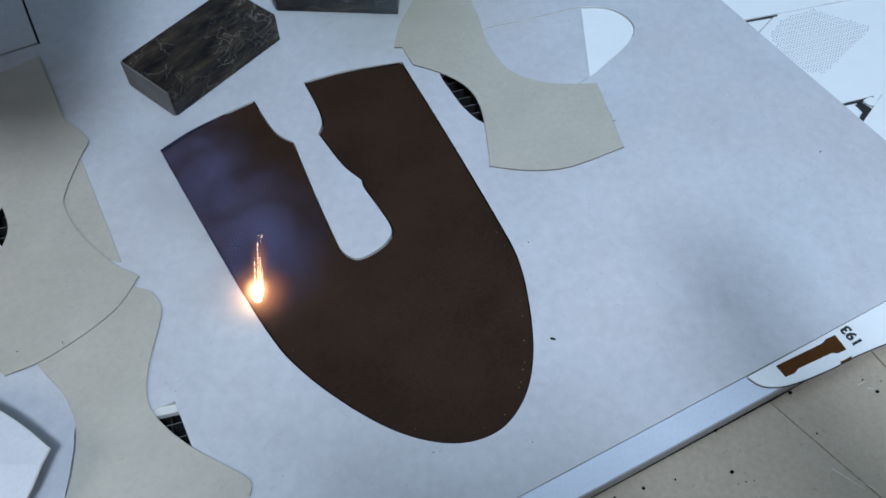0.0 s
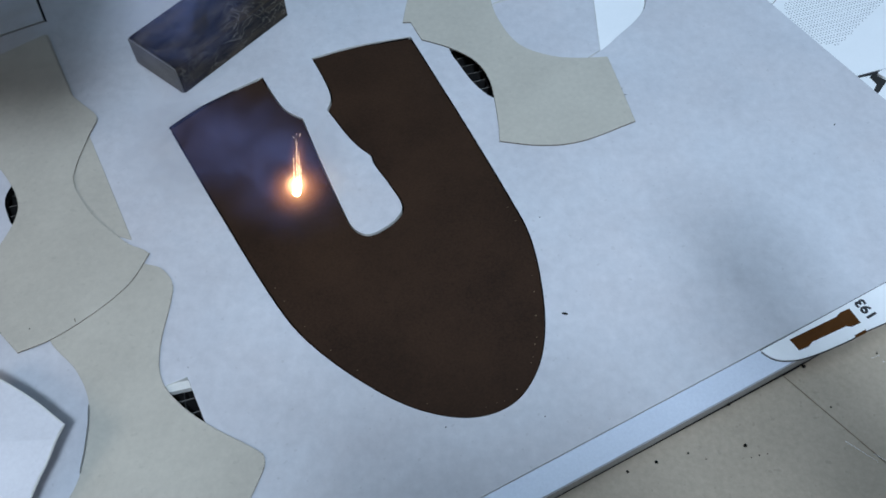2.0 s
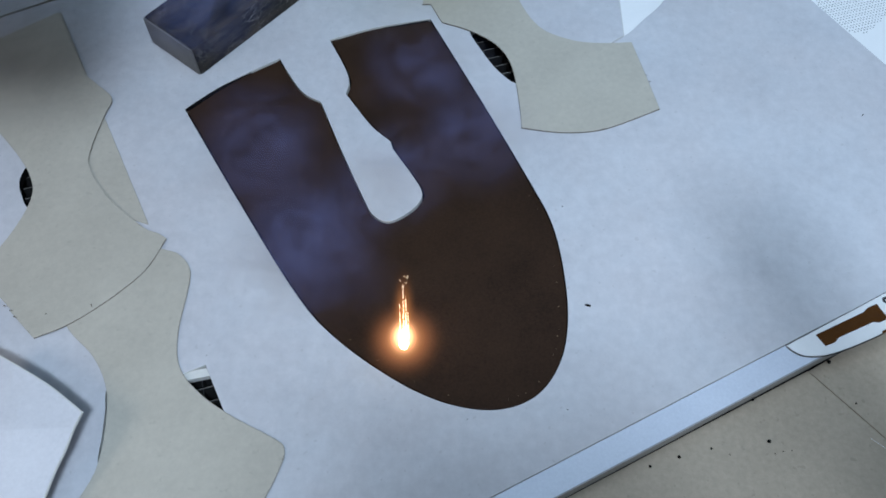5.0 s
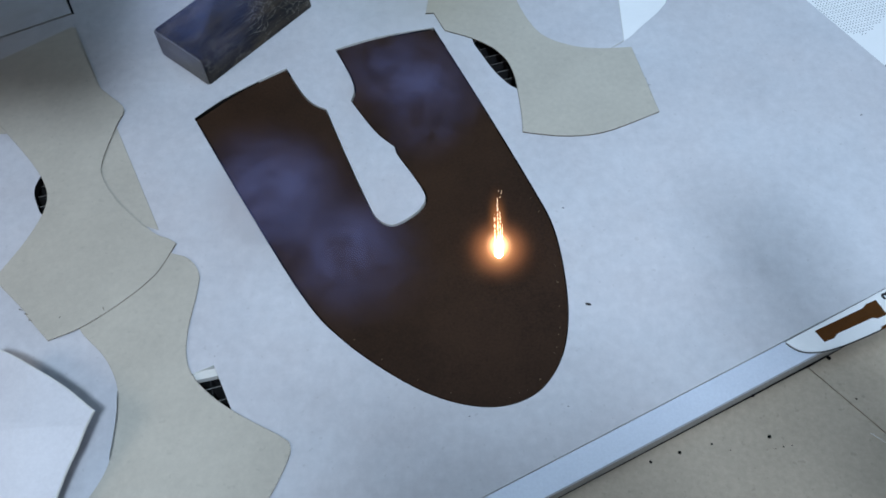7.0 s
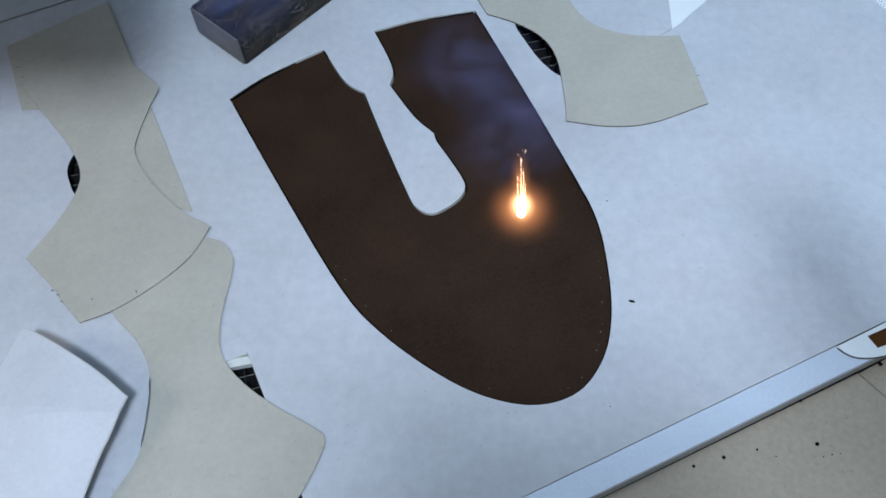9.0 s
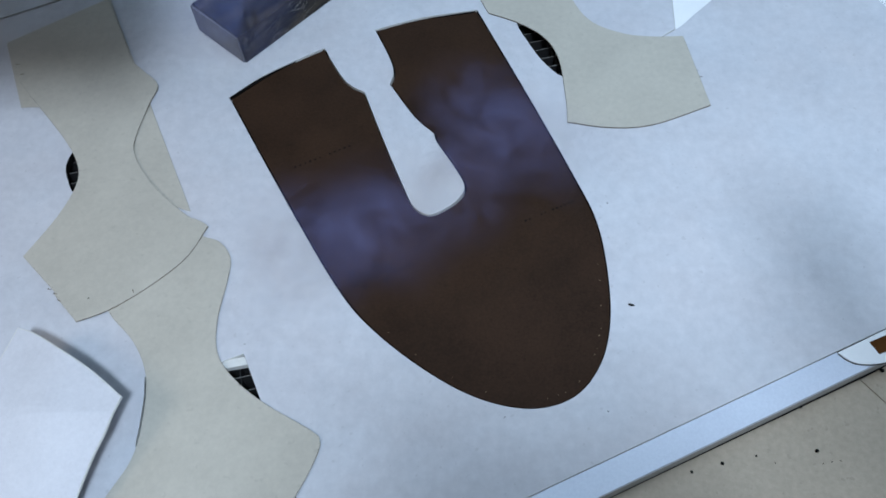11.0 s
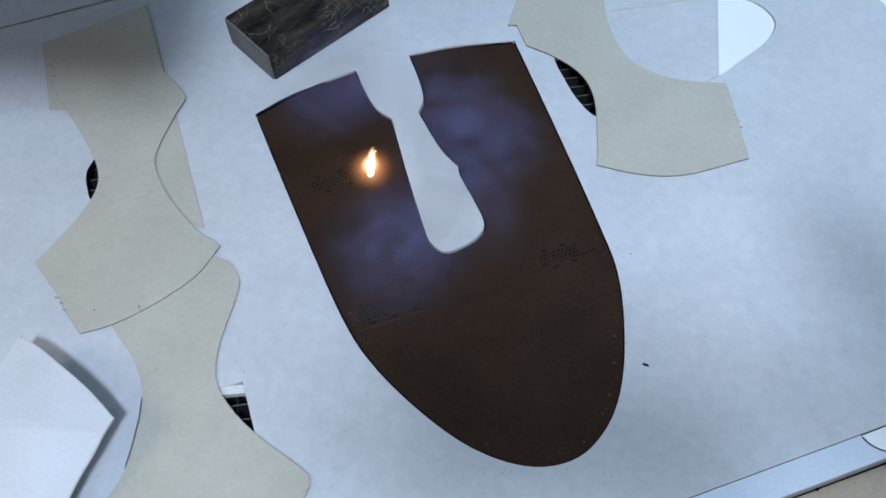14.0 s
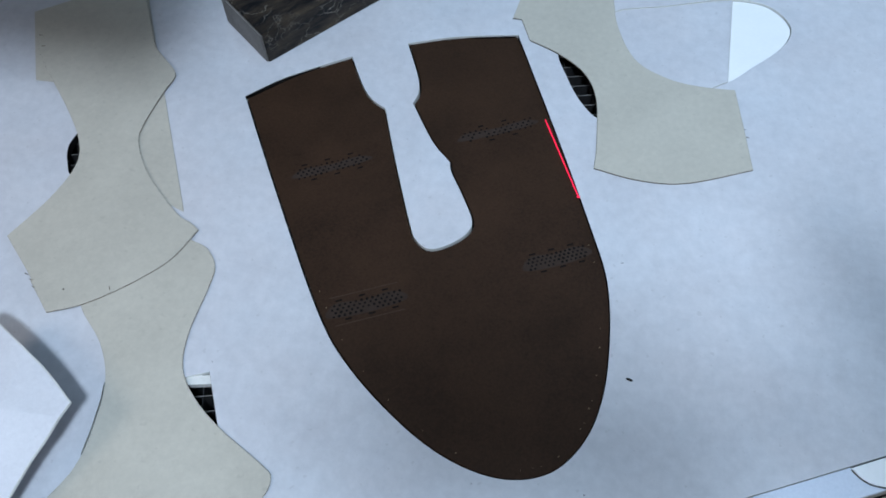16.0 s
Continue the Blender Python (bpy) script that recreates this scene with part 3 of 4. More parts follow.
TOP_BLANK = [(-16.58, 41.54), (-16.76, 40.22), (-17.02, 37.91), (-16.82, 36.54), (-15.45, 34.58), (-13.31, 32.65), (-12.37, 32.18), (-11.9, 31.86, 1), (-12.63,
    30.05), (-14.03, 28.47), (-15.82, 27.04), (-17.39, 26.3, 1), (-18.82, 27.72), (-19.02, 28.02), (-21.12, 29.95, 1), (-20.01, 32.43), (-19.54, 34.51),
    (-19.94, 36.0), (-21.3, 37.87), (-23.96, 40.77), (-24.93, 41.88, 1), (-26.62, 44.98, 1), (-21.3, 48.78, 1),
    (-18.45, 43.35, 1), (-17.6, 42.6)]
STRAIGHT_BLANK = [(-26.67, 44.95, 1), (-24.3, 39.99, 1), (-20.54, 40.08, 1), (-17.2, 34.2, 1), (-13.05, 32.88, 1), (-21.20, 48.85, 1)]
LOW_BLANK = [(-13.51, 31.79), (-12.02, 31.26), (-11.12, 30.92), (-10.43, 30.0), (-10.37, 28.72), (-10.5, 26.54), (-10.19, 24.77), (-9.14, 23.46), (-7.53, 22.3),
    (-5.32, 21.1), (-4.89, 20.65), (-4.98, 19.89), (-5.72, 18.12), (-7.14, 15.58, 1), (-10.92, 14.58), (-15.2, 15.58, 1), (-13.87, 18.12), (-13.15,
    19.76), (-13.07, 21.55), (-13.38, 23.59), (-14.35, 25.3), (-15.98, 26.94), (-16.89, 28.91), (-15.7, 30.9)]


def blank(outline, low, label, thick=0.055, edge=CHAR):
    ob = thing("lining_blank", label, "leather piece", "cut cream lining blanks")
    inner = inset(outline, 0.03)
    part("sheet", plate("blank", inner, low, low + thick, CREAM, edge, round_edge=0.008), None, ob)
    part("cut_edge", plate("cut_edge", outline, low + 0.002, low + thick - 0.004, CREAM, edge, holes=(inner,), round_edge=0.006), None, ob, "thin singed cut edge")
    return ob


blank(knots(RIGHT_BLANK), 0.004, "cream bone-shaped lining blank over the board's cut-outs", 0.085)
blank(knots(STRAIGHT_BLANK), 0.0, "cream straight-edged lining blank under another blank", edge=CREAM)
blank(knots(LOW_BLANK), 0.058, "cream bone-shaped lining blank bridging the gap between boards")
blank(knots(TOP_BLANK), 0.116, "cream bone-shaped lining blank lying on two other blanks")
for x, y, z in ((-18.95, 27.85, 0.17), (-19.3, 28.1, 0.17), (-18.65, 27.5, 0.17), (14.35, 42.75, 0.05), (14.5, 42.2, 0.05), (-15.0, 28.1, 0.175), (-25.0, 42.4, 0.17), (-25.5, 43.2, 0.17)):
    a = -1.1 if x == -15.0 else random.uniform(-0.6, 0.3)
    bm = rod(bmesh.new(), (0, 0, 0), (0.22 * math.cos(a), 0.22 * math.sin(a), 0.02), 0.028, 0.01, 5)
    ob = part("torn_fibre", bm, CHAR)
    ob.location = (x * CM, y * CM, z * CM)
    tagged(ob, "tiny torn brown fibre on a blank's edge", "fibre", "torn fibres")

# ---------------------------------------------------------------- lifted white card
card = thing("white_card", "white card with a lifted curved edge casting a soft shadow", "card")
CARD = [(-19.15, 25.2, 1), (-18.2, 24.87), (-16.85, 24.12), (-15.1, 23.1), (-13.58, 21.98, 1), (-14.0, 20.4), (-14.6, 18.5), (-16.4, 11.0, 1), (-27.0, 9.0, 1),
        (-20.6, 19.0, 1)]


def dense(outline, gap=0.6):
    out = []
    for i, a in enumerate(outline):
        b = outline[(i + 1) % len(outline)]
        n = max(1, int((b - a).length / gap))
        out += [a + (b - a) * k / n for k in range(n)]
    return out


card_line = [p + Vector((0.28, -0.2)) for p in dense(knots(CARD))]
lifted = lambda x, y: (2.05 + 0.35 * math.exp(-((x + 16.3) / 1.8) ** 2)) * max(0.0, min(1.0, (y - 12.0) / 9.0)) * max(0.0, min(1.0, (x + 27) / 7.0))
part("sheet", plate("card", inset(card_line, 0.05), 0.0, 0.16, PAPER, bulge=lifted), None, card)
part("cut_edge", plate("card_edge", card_line, 0.01, 0.15, BOARD_CUT, holes=(inset(card_line, 0.052),), bulge=lifted), None, card, "pale cut edge")

# ---------------------------------------------------------------- marble weights
def weight(at, turn, length, width, height, label):
    ob = thing("marble_weight", label, "weight", "marble weights", at=(at[0] * CM, at[1] * CM, 0))
    ob.rotation_euler.z = radians(turn)
    bm = box(bmesh.new(), (0, 0, 0.0), (length, width, height), bevel=0.10)
    for v in bm.verts:
        v.co += Vector((noise.noise(v.co * 60), noise.noise(v.co * 60 + Vector((5, 0, 0))), 0)) * 0.0006
    part("stone", bm, MARBLE, ob)
    end = box(bmesh.new(), (-0.09, 0.08, 0.08), (0.02, width - 0.08, height - 0.08))
    part("sawn_end", end, SAWN, ob, "rough grey sawn end")
    return ob


weight((-11.70, 43.38), 49.6, 8.75, 4.35, 2.05, "dark brown marble block with pale veins, on the board")
weight((-6.5, 52.87), -4.5, 8.15, 4.4, 2.05, "dark veined marble block standing behind another")

# ---------------------------------------------------------------- aluminium rail, deck and tag
rail = thing("edge_rail", "flat aluminium rail along the board's front edge", "rail")
ax, ay = 6.85, 19.69
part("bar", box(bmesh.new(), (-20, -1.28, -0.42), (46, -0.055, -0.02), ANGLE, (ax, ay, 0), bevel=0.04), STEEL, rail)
# front face is darker and browner than the bar above it
part("web", box(bmesh.new(), (-20, -1.25, -1.497), (46, -0.1, -0.42), ANGLE, (ax, ay, 0), bevel=0.02), DULL, rail, "darker grey front face")

DECK_Z = -1.5
deck = thing("machine_deck", "beige painted steel deck panels beside the rail, dusty", "deck")


def along(u, v):
    c, s = math.cos(radians(ANGLE)), math.sin(radians(ANGLE))
    return Vector((ax + c * u - s * v, ay + s * u + c * v))


JOINT_A = (Vector((20.0, 24.55)), Vector((25.6, 17.6)))
for pts in ((along(-30, -1.15), JOINT_A[0], JOINT_A[1], along(14, -22), along(-30, -22)),
            (JOINT_A[0] + Vector((0.07, 0)), along(20.45, -1.15), along(20.45, -5.0), along(20.45, -22), along(14.1, -22), JOINT_A[1] + Vector((0.07, 0))),
            (along(20.53, -1.15), along(60, -1.15), along(60, -22), along(20.53, -22))):
    part("panel", plate("panel", list(pts)[::-1], DECK_Z - 0.3, DECK_Z, DECK), None, deck)
part("frame", box(bmesh.new(), (-30, -22, -12), (60, -1.3, DECK_Z - 0.3), ANGLE, (ax, ay, 0)), MACHINE, deck)
part("apron", box(bmesh.new(), (-30, -22, FLOOR_Z), (60, -20, -12), ANGLE, (ax, ay, 0)), MACHINE, deck)

for x, y, r in ((17.34, 21.08, 0.09), (13.03, 20.43, 0.08), (17.01, 23.14, 0.08), (11.64, 20.02, 0.07), (21.15, 25.0, 0.10), (25.51, 24.93, 0.09),
                (21.9, 22.85, 0.05), (14.6, 20.8, 0.05), (17.9, 20.6, 0.035), (18.3, 20.65, 0.03), (17.5, 20.5, 0.03), (25.0, 25.6, 0.05),
                (25.9, 25.5, 0.04), (15.4, 20.5, 0.03)):
    bm = bmesh.new()
    got = bmesh.ops.create_icosphere(bm, subdivisions=2, radius=r * CM)["verts"]
    for v in got:
        v.co *= 1 + 0.35 * noise.noise(v.co * 900 + Vector((x, y, 0)))
        v.co.z = v.co.z * 0.7
    ob = part("burnt_crumb", bm, SOOT)
    ob.location = (x * CM, y * CM, (DECK_Z + r * 0.6) * CM)
    tagged(ob, "small burnt black crumb on the beige deck", "crumb", "burnt crumbs")

for x, y, l, a in ((22.7, 20.6, 1.6, -42), (23.6, 20.2, 0.9, -38), (24.9, 25.4, 0.5, 15), (25.3, 25.1, 0.35, -20)):
    ob = part("scratch", rod(bmesh.new(), (-l / 2, 0, 0), (l / 2, 0.05, 0), 0.014, 0.006, 5), WHITE)
    ob.matrix_world = pose(x * CM, y * CM, (DECK_Z + 0.008) * CM, 0, 0, a)
    tagged(ob, "thin pale scratch in the beige deck paint", "scratch", "deck scratches")

tag = thing("number_tag", "white plastic tag with brown inlay and black number, on the rail", "tag")
TAG = [(18.60, 25.22, 1), (18.97, 24.87), (19.47, 24.68), (20.29, 24.70), (21.44, 25.02), (22.98, 25.62), (23.94, 26.08), (25.01, 26.5), (27.5, 27.5), (29.8, 29.3),
       (29.0, 30.35, 1)]
part("plate", plate("tag", knots(TAG), 0.0, 0.10, WHITE, round_edge=0.02), None, tag)
part("rim", plate("tag_rim", inset(knots(TAG), -0.05), -0.012, 0.0, INK, round_edge=0.003), None, tag, "thin dark rim")
INLAY = [(20.10, 25.74, 1), (22.72, 26.90, 1), (22.98, 27.14, 1), (23.5, 27.34, 1), (23.82, 26.53, 1), (23.32, 26.32, 1), (23.05, 26.36, 1), (21.16, 25.57, 1),
         (20.93, 25.33, 1), (20.42, 25.14, 1)]
part("inlay", plate("inlay", knots(INLAY), 0.10, 0.108, BROWN_PRINT, round_edge=0.002), None, tag, "brown suede inlay")
part("inlay", plate("inlay_b", [Vector(p) for p in ((23.3, 25.86), (23.95, 26.16), (23.92, 25.98), (23.35, 25.74))], 0.02, 0.104, BROWN_PRINT, round_edge=0.002), None, tag)


def lettering(text, size, m, material, parent):
    curve = bpy.data.curves.new("number", "FONT")
    curve.body, curve.size, curve.extrude = text, size * CM, 0.002 * CM
    curve.align_x, curve.align_y, curve.offset = "CENTER", "CENTER", 0.0003
    temp = bpy.data.objects.new("number", curve)
    scene.collection.objects.link(temp)
    bpy.context.view_layer.update()
    me = bpy.data.meshes.new_from_object(temp.evaluated_get(bpy.context.evaluated_depsgraph_get()))
    bpy.data.objects.remove(temp)
    me.transform(m)
    me.materials.clear()
    me.materials.append(material)
    return part("number", me, None, parent, "printed black number 193")


lettering("193", 0.78, pose(24.32 * CM, 27.28 * CM, 0.106 * CM, 0, 0, 117), INK, tag)

# ---------------------------------------------------------------- white perforated sheets beyond the board
far = thing("white_sheet", "white plastic sheet beside the board", "plastic sheet", "white sheets")
part("sheet", plate("far", [Vector(p) for p in ((20.0, 50.2), (44, 56.0), (42, 66), (17, 60))], -0.42, -0.26, WHITE), None, far)
# black strip painted in for the shadow gap below this sheet's edge
part("cut_edge", plate("far_edge", [Vector(p) for p in ((24.5, 51.22), (27.1, 51.84), (27.1, 51.70), (24.5, 51.14))], -0.42, -0.30, DARK), None, far, "dark strip painting the shadow under the edge")
near = thing("white_sheet", "white plastic sheet with a cut corner", "plastic sheet", "white sheets")
part("sheet", plate("near", [Vector(p) for p in ((31.87, 44.43), (26.6, 38.2), (36, 33.8), (52, 40), (50, 49.3))], -0.42, -0.22, WHITE), None, near)
perforated = thing("perforated_sheet", "white plastic sheet perforated with rows of small holes", "plastic sheet", "white sheets")
part("sheet", plate("perforated", [Vector(p) for p in ((27.05, 51.86), (25.5, 50.15), (19.5, 44.0), (20.5, 41.2), (31.87, 44.38), (50, 49.2), (46, 56.4))], -0.42, -0.34, WHITE), None, perforated)
lower = thing("white_sheet", "white plastic sheet under the other sheets", "plastic sheet", "white sheets")
part("sheet", plate("lower", [Vector(p) for p in ((18.5, 52.0), (24.5, 39.5), (46, 44), (44, 62))], -MAT, -0.42, WHITE), None, lower)
holes = bmesh.new()
REGION = [Vector(p) for p in ((26.1, 49.9), (27.3, 51.45), (29.7, 52.35), (33.1, 50.45), (30.7, 48.1), (28.6, 46.1), (26.6, 46.8))]


def inside(p, poly):
    hit = False
    for i, a in enumerate(poly):
        b = poly[i - 1]
        if (a.y > p.y) != (b.y > p.y) and p.x < (b.x - a.x) * (p.y - a.y) / (b.y - a.y) + a.x:
            hit = not hit
    return hit


for i in range(-24, 24):
    for j in range(-24, 24):
        p = Vector((29.5 + 0.205 * i - 0.1 * (j % 2), 49.4 + 0.205 * j + 0.055 * i))
        if inside(p, REGION) and p.x > 23.46 - 0.537 * (p.y - 53.09) + 0.2:
            got = bmesh.ops.create_circle(holes, cap_ends=True, segments=6, radius=0.052 * CM)["verts"]
            for v in got:
                v.co += Vector((p.x * CM, p.y * CM, -0.336 * CM))
# grey strip added to draw the thin dark line along the edge
part("cut_edge", plate("slot_edge", [Vector(p) for p in ((27.0, 51.8), (25.3, 49.95), (25.27, 50.0), (26.96, 51.83))], -0.42, -0.335, DULL), None, perforated, "grey line along the edge")
tagged(part("hole_pattern", holes, GREY, perforated), kind="stuff")
scrap = thing("metal_scrap", "bent dark metal scrap with a white cap between sheets", "scrap")
part("flange", plate("flange", [Vector(p) for p in ((28.75, 43.46), (31.1, 44.12), (31.2, 43.9), (28.85, 43.36))], -0.42, -0.33, DARK), None, scrap)
part("bracket", plate("bracket", [Vector(p) for p in ((29.8, 43.45), (30.05, 42.85), (29.72, 42.4), (29.85, 42.0), (30.75, 43.05), (30.35, 43.5), (30.2, 43.8))], -0.42, -0.36, CELL,
                          round_edge=0.03), None, scrap)
part("cap", plate("cap", knots([(30.35, 43.72), (30.45, 43.45), (30.75, 43.25), (31.2, 43.5), (31.25, 43.86), (30.8, 43.98)]), -0.36, -0.24, WHITE, round_edge=0.05), None, scrap, "round white plastic cap")

# ---------------------------------------------------------------- specks on the boards
for x, y, l, a in ((9.4, 27.6, 0.34, -15), (8.7, 33.5, 0.09, 10), (7.9, 22.25, 0.08, 0), (3.3, 21.9, 0.07, 30), (26.3, 39.4, 0.14, 40), (-17.1, 27.6, 0.1, 15),
                   (-9.0, 25.3, 0.05, 0)):
    bm = ball(bmesh.new(), (0, 0, 0), 0.5, (l, l * 0.4, 0.10), 8, 6)
    ob = part("dark_speck", bm, SOOT)
    ob.matrix_world = pose(x * CM, y * CM, (0.02 if x > -16 else 0.175) * CM, 0, 0, a)
    tagged(ob, "tiny dark crumb lying on the surface", "crumb", "dark crumbs")


# ---------------------------------------------------------------- engraved marks
def engraved(a, b, dashes, rows, singed=False, lost=0.0):
    """A burnt band of dots between two points, in four stretches that the laser burns one after another, with dashes above and below."""
    a, b = Vector(a), Vector(b)
    u = (b - a).normalized()
    v = Vector((-u.y, u.x))
    turn = math.degrees(math.atan2(u.y, u.x))
    ob = thing("engraved_mark", "burnt band of small black dots and dashes in the leather", "engraving", "engraved marks")
    n, length = 13, (b - a).length
    late = []

    def dot(bm, k, r):
        p = a + u * (length * (k + 0.5 * (r % 2)) / (n - 0.5)) + v * (0.185 * (r - (rows - 1) / 2))
        for w in bmesh.ops.create_circle(bm, cap_ends=True, segments=8, radius=random.uniform(0.05, 0.07) * CM)["verts"]:
            w.co += Vector((p.x * CM, p.y * CM, 0.003 * CM))

    first = bmesh.new()
    for k in range(n):
        if random.random() < 0.8:
            dot(first, k, 0)
    part("dot_row", first, SOOT, ob)
    for q in range(4):
        dots = bmesh.new()
        for r in range(1, rows):
            for k in range(q * n // 4, (q + 1) * n // 4):
                if random.random() >= lost:
                    dot(dots, k, r)
        late.append([part("dot_band", dots, SOOT, ob)])
    for side in (1, -1):
        for k in range(dashes):
            along_it = 0.5 + (k - (dashes - 1) / 2) * 0.34 - 0.04 * side
            c = a + u * (length * along_it) + v * (0.52 * side)
            line = box(bmesh.new(), (-0.15, -0.042, 0), (0.15, 0.042, 0.004), turn, (c.x, c.y, 0))
            late[max(0, min(3, int(along_it * 4)))].append(part("dash", line, SOOT, ob))
    k = 0.6 if lost else 0.95
    film = knots([a - u * 0.15 - v * 0.32 * k, (a + b) / 2 - v * 0.46 * k, b + u * 0.1 - v * 0.3 * k, b + u * 0.25 + v * 0.05, b - u * 0.5 + v * 0.40 * k,
                  (a + b) / 2 + v * 0.25 * k, a + u * 0.3 + v * 0.44 * k, a - u * 0.3])
    late[3].append(part("ash", plate("ash", film, -0.002, 0.0, ASH, round_edge=0.0005), None, ob, "grey ash film"))
    for side in (1, -1) if singed else ():
        c = (a + b) / 2 + v * (0.74 * side)
        edge = box(bmesh.new(), (-length / 2, -0.025, 0), (length / 2, 0.025, 0.002), turn, (c.x, c.y, 0))
        late[3].append(part("singe_line", edge, SCORCH, ob))
    ob.location.z = HIDE_TOP * CM
    return ob, late


# each mark, when its first dots are burnt, and when its four stretches are
MARKS = [(*engraved((-4.3, 28.65), (-1.35, 30.05), 3, 4, True), 8.9, (9.3, 9.6, 9.9, 12.9)),
         (*engraved((-8.0, 36.05), (-4.8, 37.7), 3, 4, lost=0.08), 10.0, (12.9, 13.3, 13.75, 14.1)),
         (*engraved((0.0, 39.8), (3.4, 41.5), 2, 4, lost=0.15), 14.2, (14.4, 14.7, 15.0, 15.3)),
         (*engraved((4.35, 32.68), (6.9, 33.93), 3, 4), 9.3, (11.35, 11.45, 11.6, 15.2))]


# ---------------------------------------------------------------- flame, sparks, smoke
def halo(parent, stretch=(1.0, 1.0), lift=0.25, bloom=FIRE_GLOW):
    """A shallow glowing dome that imitates the bloom round the flame, blown back by the draught."""
    bm = bmesh.new()
    bmesh.ops.create_grid(bm, x_segments=16, y_segments=16, size=2.5 * CM)
    for v in bm.verts:
        v.co.z = -0.07 * (v.co.x ** 2 + v.co.y ** 2) / CM
    ob = part("flame_glow", bm, bloom, parent, "orange glow imitating bloom round the flame", True)
    ob.matrix_basis = pose(0, 0.1 * CM, lift * CM, 12, 0, 0) @ Matrix.Diagonal((*stretch, 1, 1))
    return ob


def teardrop(r, h):
    bm = bmesh.new()
    ball(bm, (0, 0, 0), 1.0, (1, 1, 1), 14, 10)
    for v in bm.verts:
        t = (v.co.z / CM + 1) / 2
        k = math.sin(math.pi * min(1, t ** 0.55)) + 0.05
        v.co = Vector((v.co.x / max(1e-6, math.hypot(v.co.x, v.co.y)) * k * r * CM, v.co.y / max(1e-6, math.hypot(v.co.x, v.co.y)) * k * r * CM, t * h * CM))
    return bm


def flame(name, size, label, jet, full=False):
    """A white-hot core, painted glow round it and in a jet blown back by the draught, and broken spark trails; jet: its
    length.
    """
    ob = thing(name, label, "flame")
    core = part("core", teardrop(0.22 * size, 1.0 * size), FIRE_CORE, ob, "white-hot core", True)
    core.matrix_basis = pose(0, -0.28 * size * CM, (0.06 + 0.22 * size) * CM, -55, 0, 0)
    halo(ob, (size, size), 0.7)
    halo(ob, (size * 0.85, size * 1.05), 0.9, INNER_GLOW)
    back = halo(ob, (size * 0.45, jet * 0.55), 0.9, INNER_GLOW if full else FAINT_GLOW)
    back.location.y += 0.42 * jet * CM
    for dx, h in ((-0.16, 0.72), (0.0, 1.0), (0.11, 0.8), (0.2, 0.55)):
        dx, h = dx * size, h * jet
        trail, at = bmesh.new(), 0.3 * size
        while at < h:
            end = min(h, at + random.uniform(0.1, 0.45) * (1.5 - at / h))
            r = 0.030 * (1 - 0.75 * at / h)
            rod(trail, (dx * (1 + 0.06 * at) + random.uniform(-0.02, 0.02), 0.84 * at, 0.2 + 0.54 * at), (dx * (1 + 0.06 * end), 0.84 * end, 0.2 + 0.54 * end), r, r * 0.6, 6)
            at = end + random.uniform(0.03, 0.2) * at / h
        part("spark_trail", trail, SPARK, ob, "thin broken glowing spark trail")
    bits = bmesh.new()
    for k in range(14):
        h = jet * random.uniform(0.6, 1.15)
        ball(bits, (random.uniform(-0.22, 0.24) * size, 0.84 * h, 0.2 + 0.54 * h), random.uniform(0.008, 0.018), (1, 1.5, 1.3), 6, 4)
    tagged(part("spark_cloud", bits, SPARK, ob), kind="stuff")
    return ob


main_flame = flame("laser_flame", 1.0, "bright orange-white flame where the laser burns the leather", 2.9)
second_flame = flame("laser_flame", 0.7, "second small orange-white flame on the leather", 1.25, True)

ember = thing("laser_ember", "small glowing ember spot on the leather", "flame")
part("core", teardrop(0.17, 0.62), FIRE_CORE, ember, smooth=True).matrix_basis = pose(0, -0.1 * CM, 0.06 * CM, -40, 0, 0)
halo(ember, (0.45, 0.45), 0.32, FAINT_GLOW)

def burning_line(half, label):
    burn = thing("burning_line", label, "flame")
    bm = bmesh.new()
    for k in range(9):  # a ragged row of burning beads
        x = half * (k / 4 - 1)
        ball(bm, (x, random.uniform(-0.03, 0.04), 0.08), random.uniform(0.09, 0.13), (1.0 + 0.7 * half, 1, 0.8))
    part("core", bm, FIRE_CORE, burn, smooth=True)
    halo(burn, (0.55 + 0.6 * half, 0.66), 0.4)
    halo(burn, (0.4 + 1.1 * half, 0.46), 0.5, INNER_GLOW)
    bits = bmesh.new()
    for k in range(34):
        h = random.uniform(0.3, 1.0) * random.uniform(0.6, 2.6)
        ball(bits, (random.uniform(-half, half), 0.84 * h, 0.1 + 0.54 * h), random.uniform(0.012, 0.026), (1, 1.3, 1.3), 6, 4)
    tagged(part("spark_cloud", bits, SPARK, burn), kind="stuff")
    return burn


long_burn = burning_line(1.5, "long glowing orange line where the laser sweeps the leather")
short_burn = burning_line(0.6, "short glowing orange streak where the laser burns the leather")

beam = thing("guide_beam", "thin red guide light line on the leather", "light line")
part("line", box(bmesh.new(), (-2.6, -0.035, 0), (2.6, 0.035, 0.02)), RED_BEAM, beam)
part("spot", ball(bmesh.new(), (2.6, 0, 0.01), 0.085, (1, 1, 0.3)), RED_BEAM, beam, "bright red end spot")


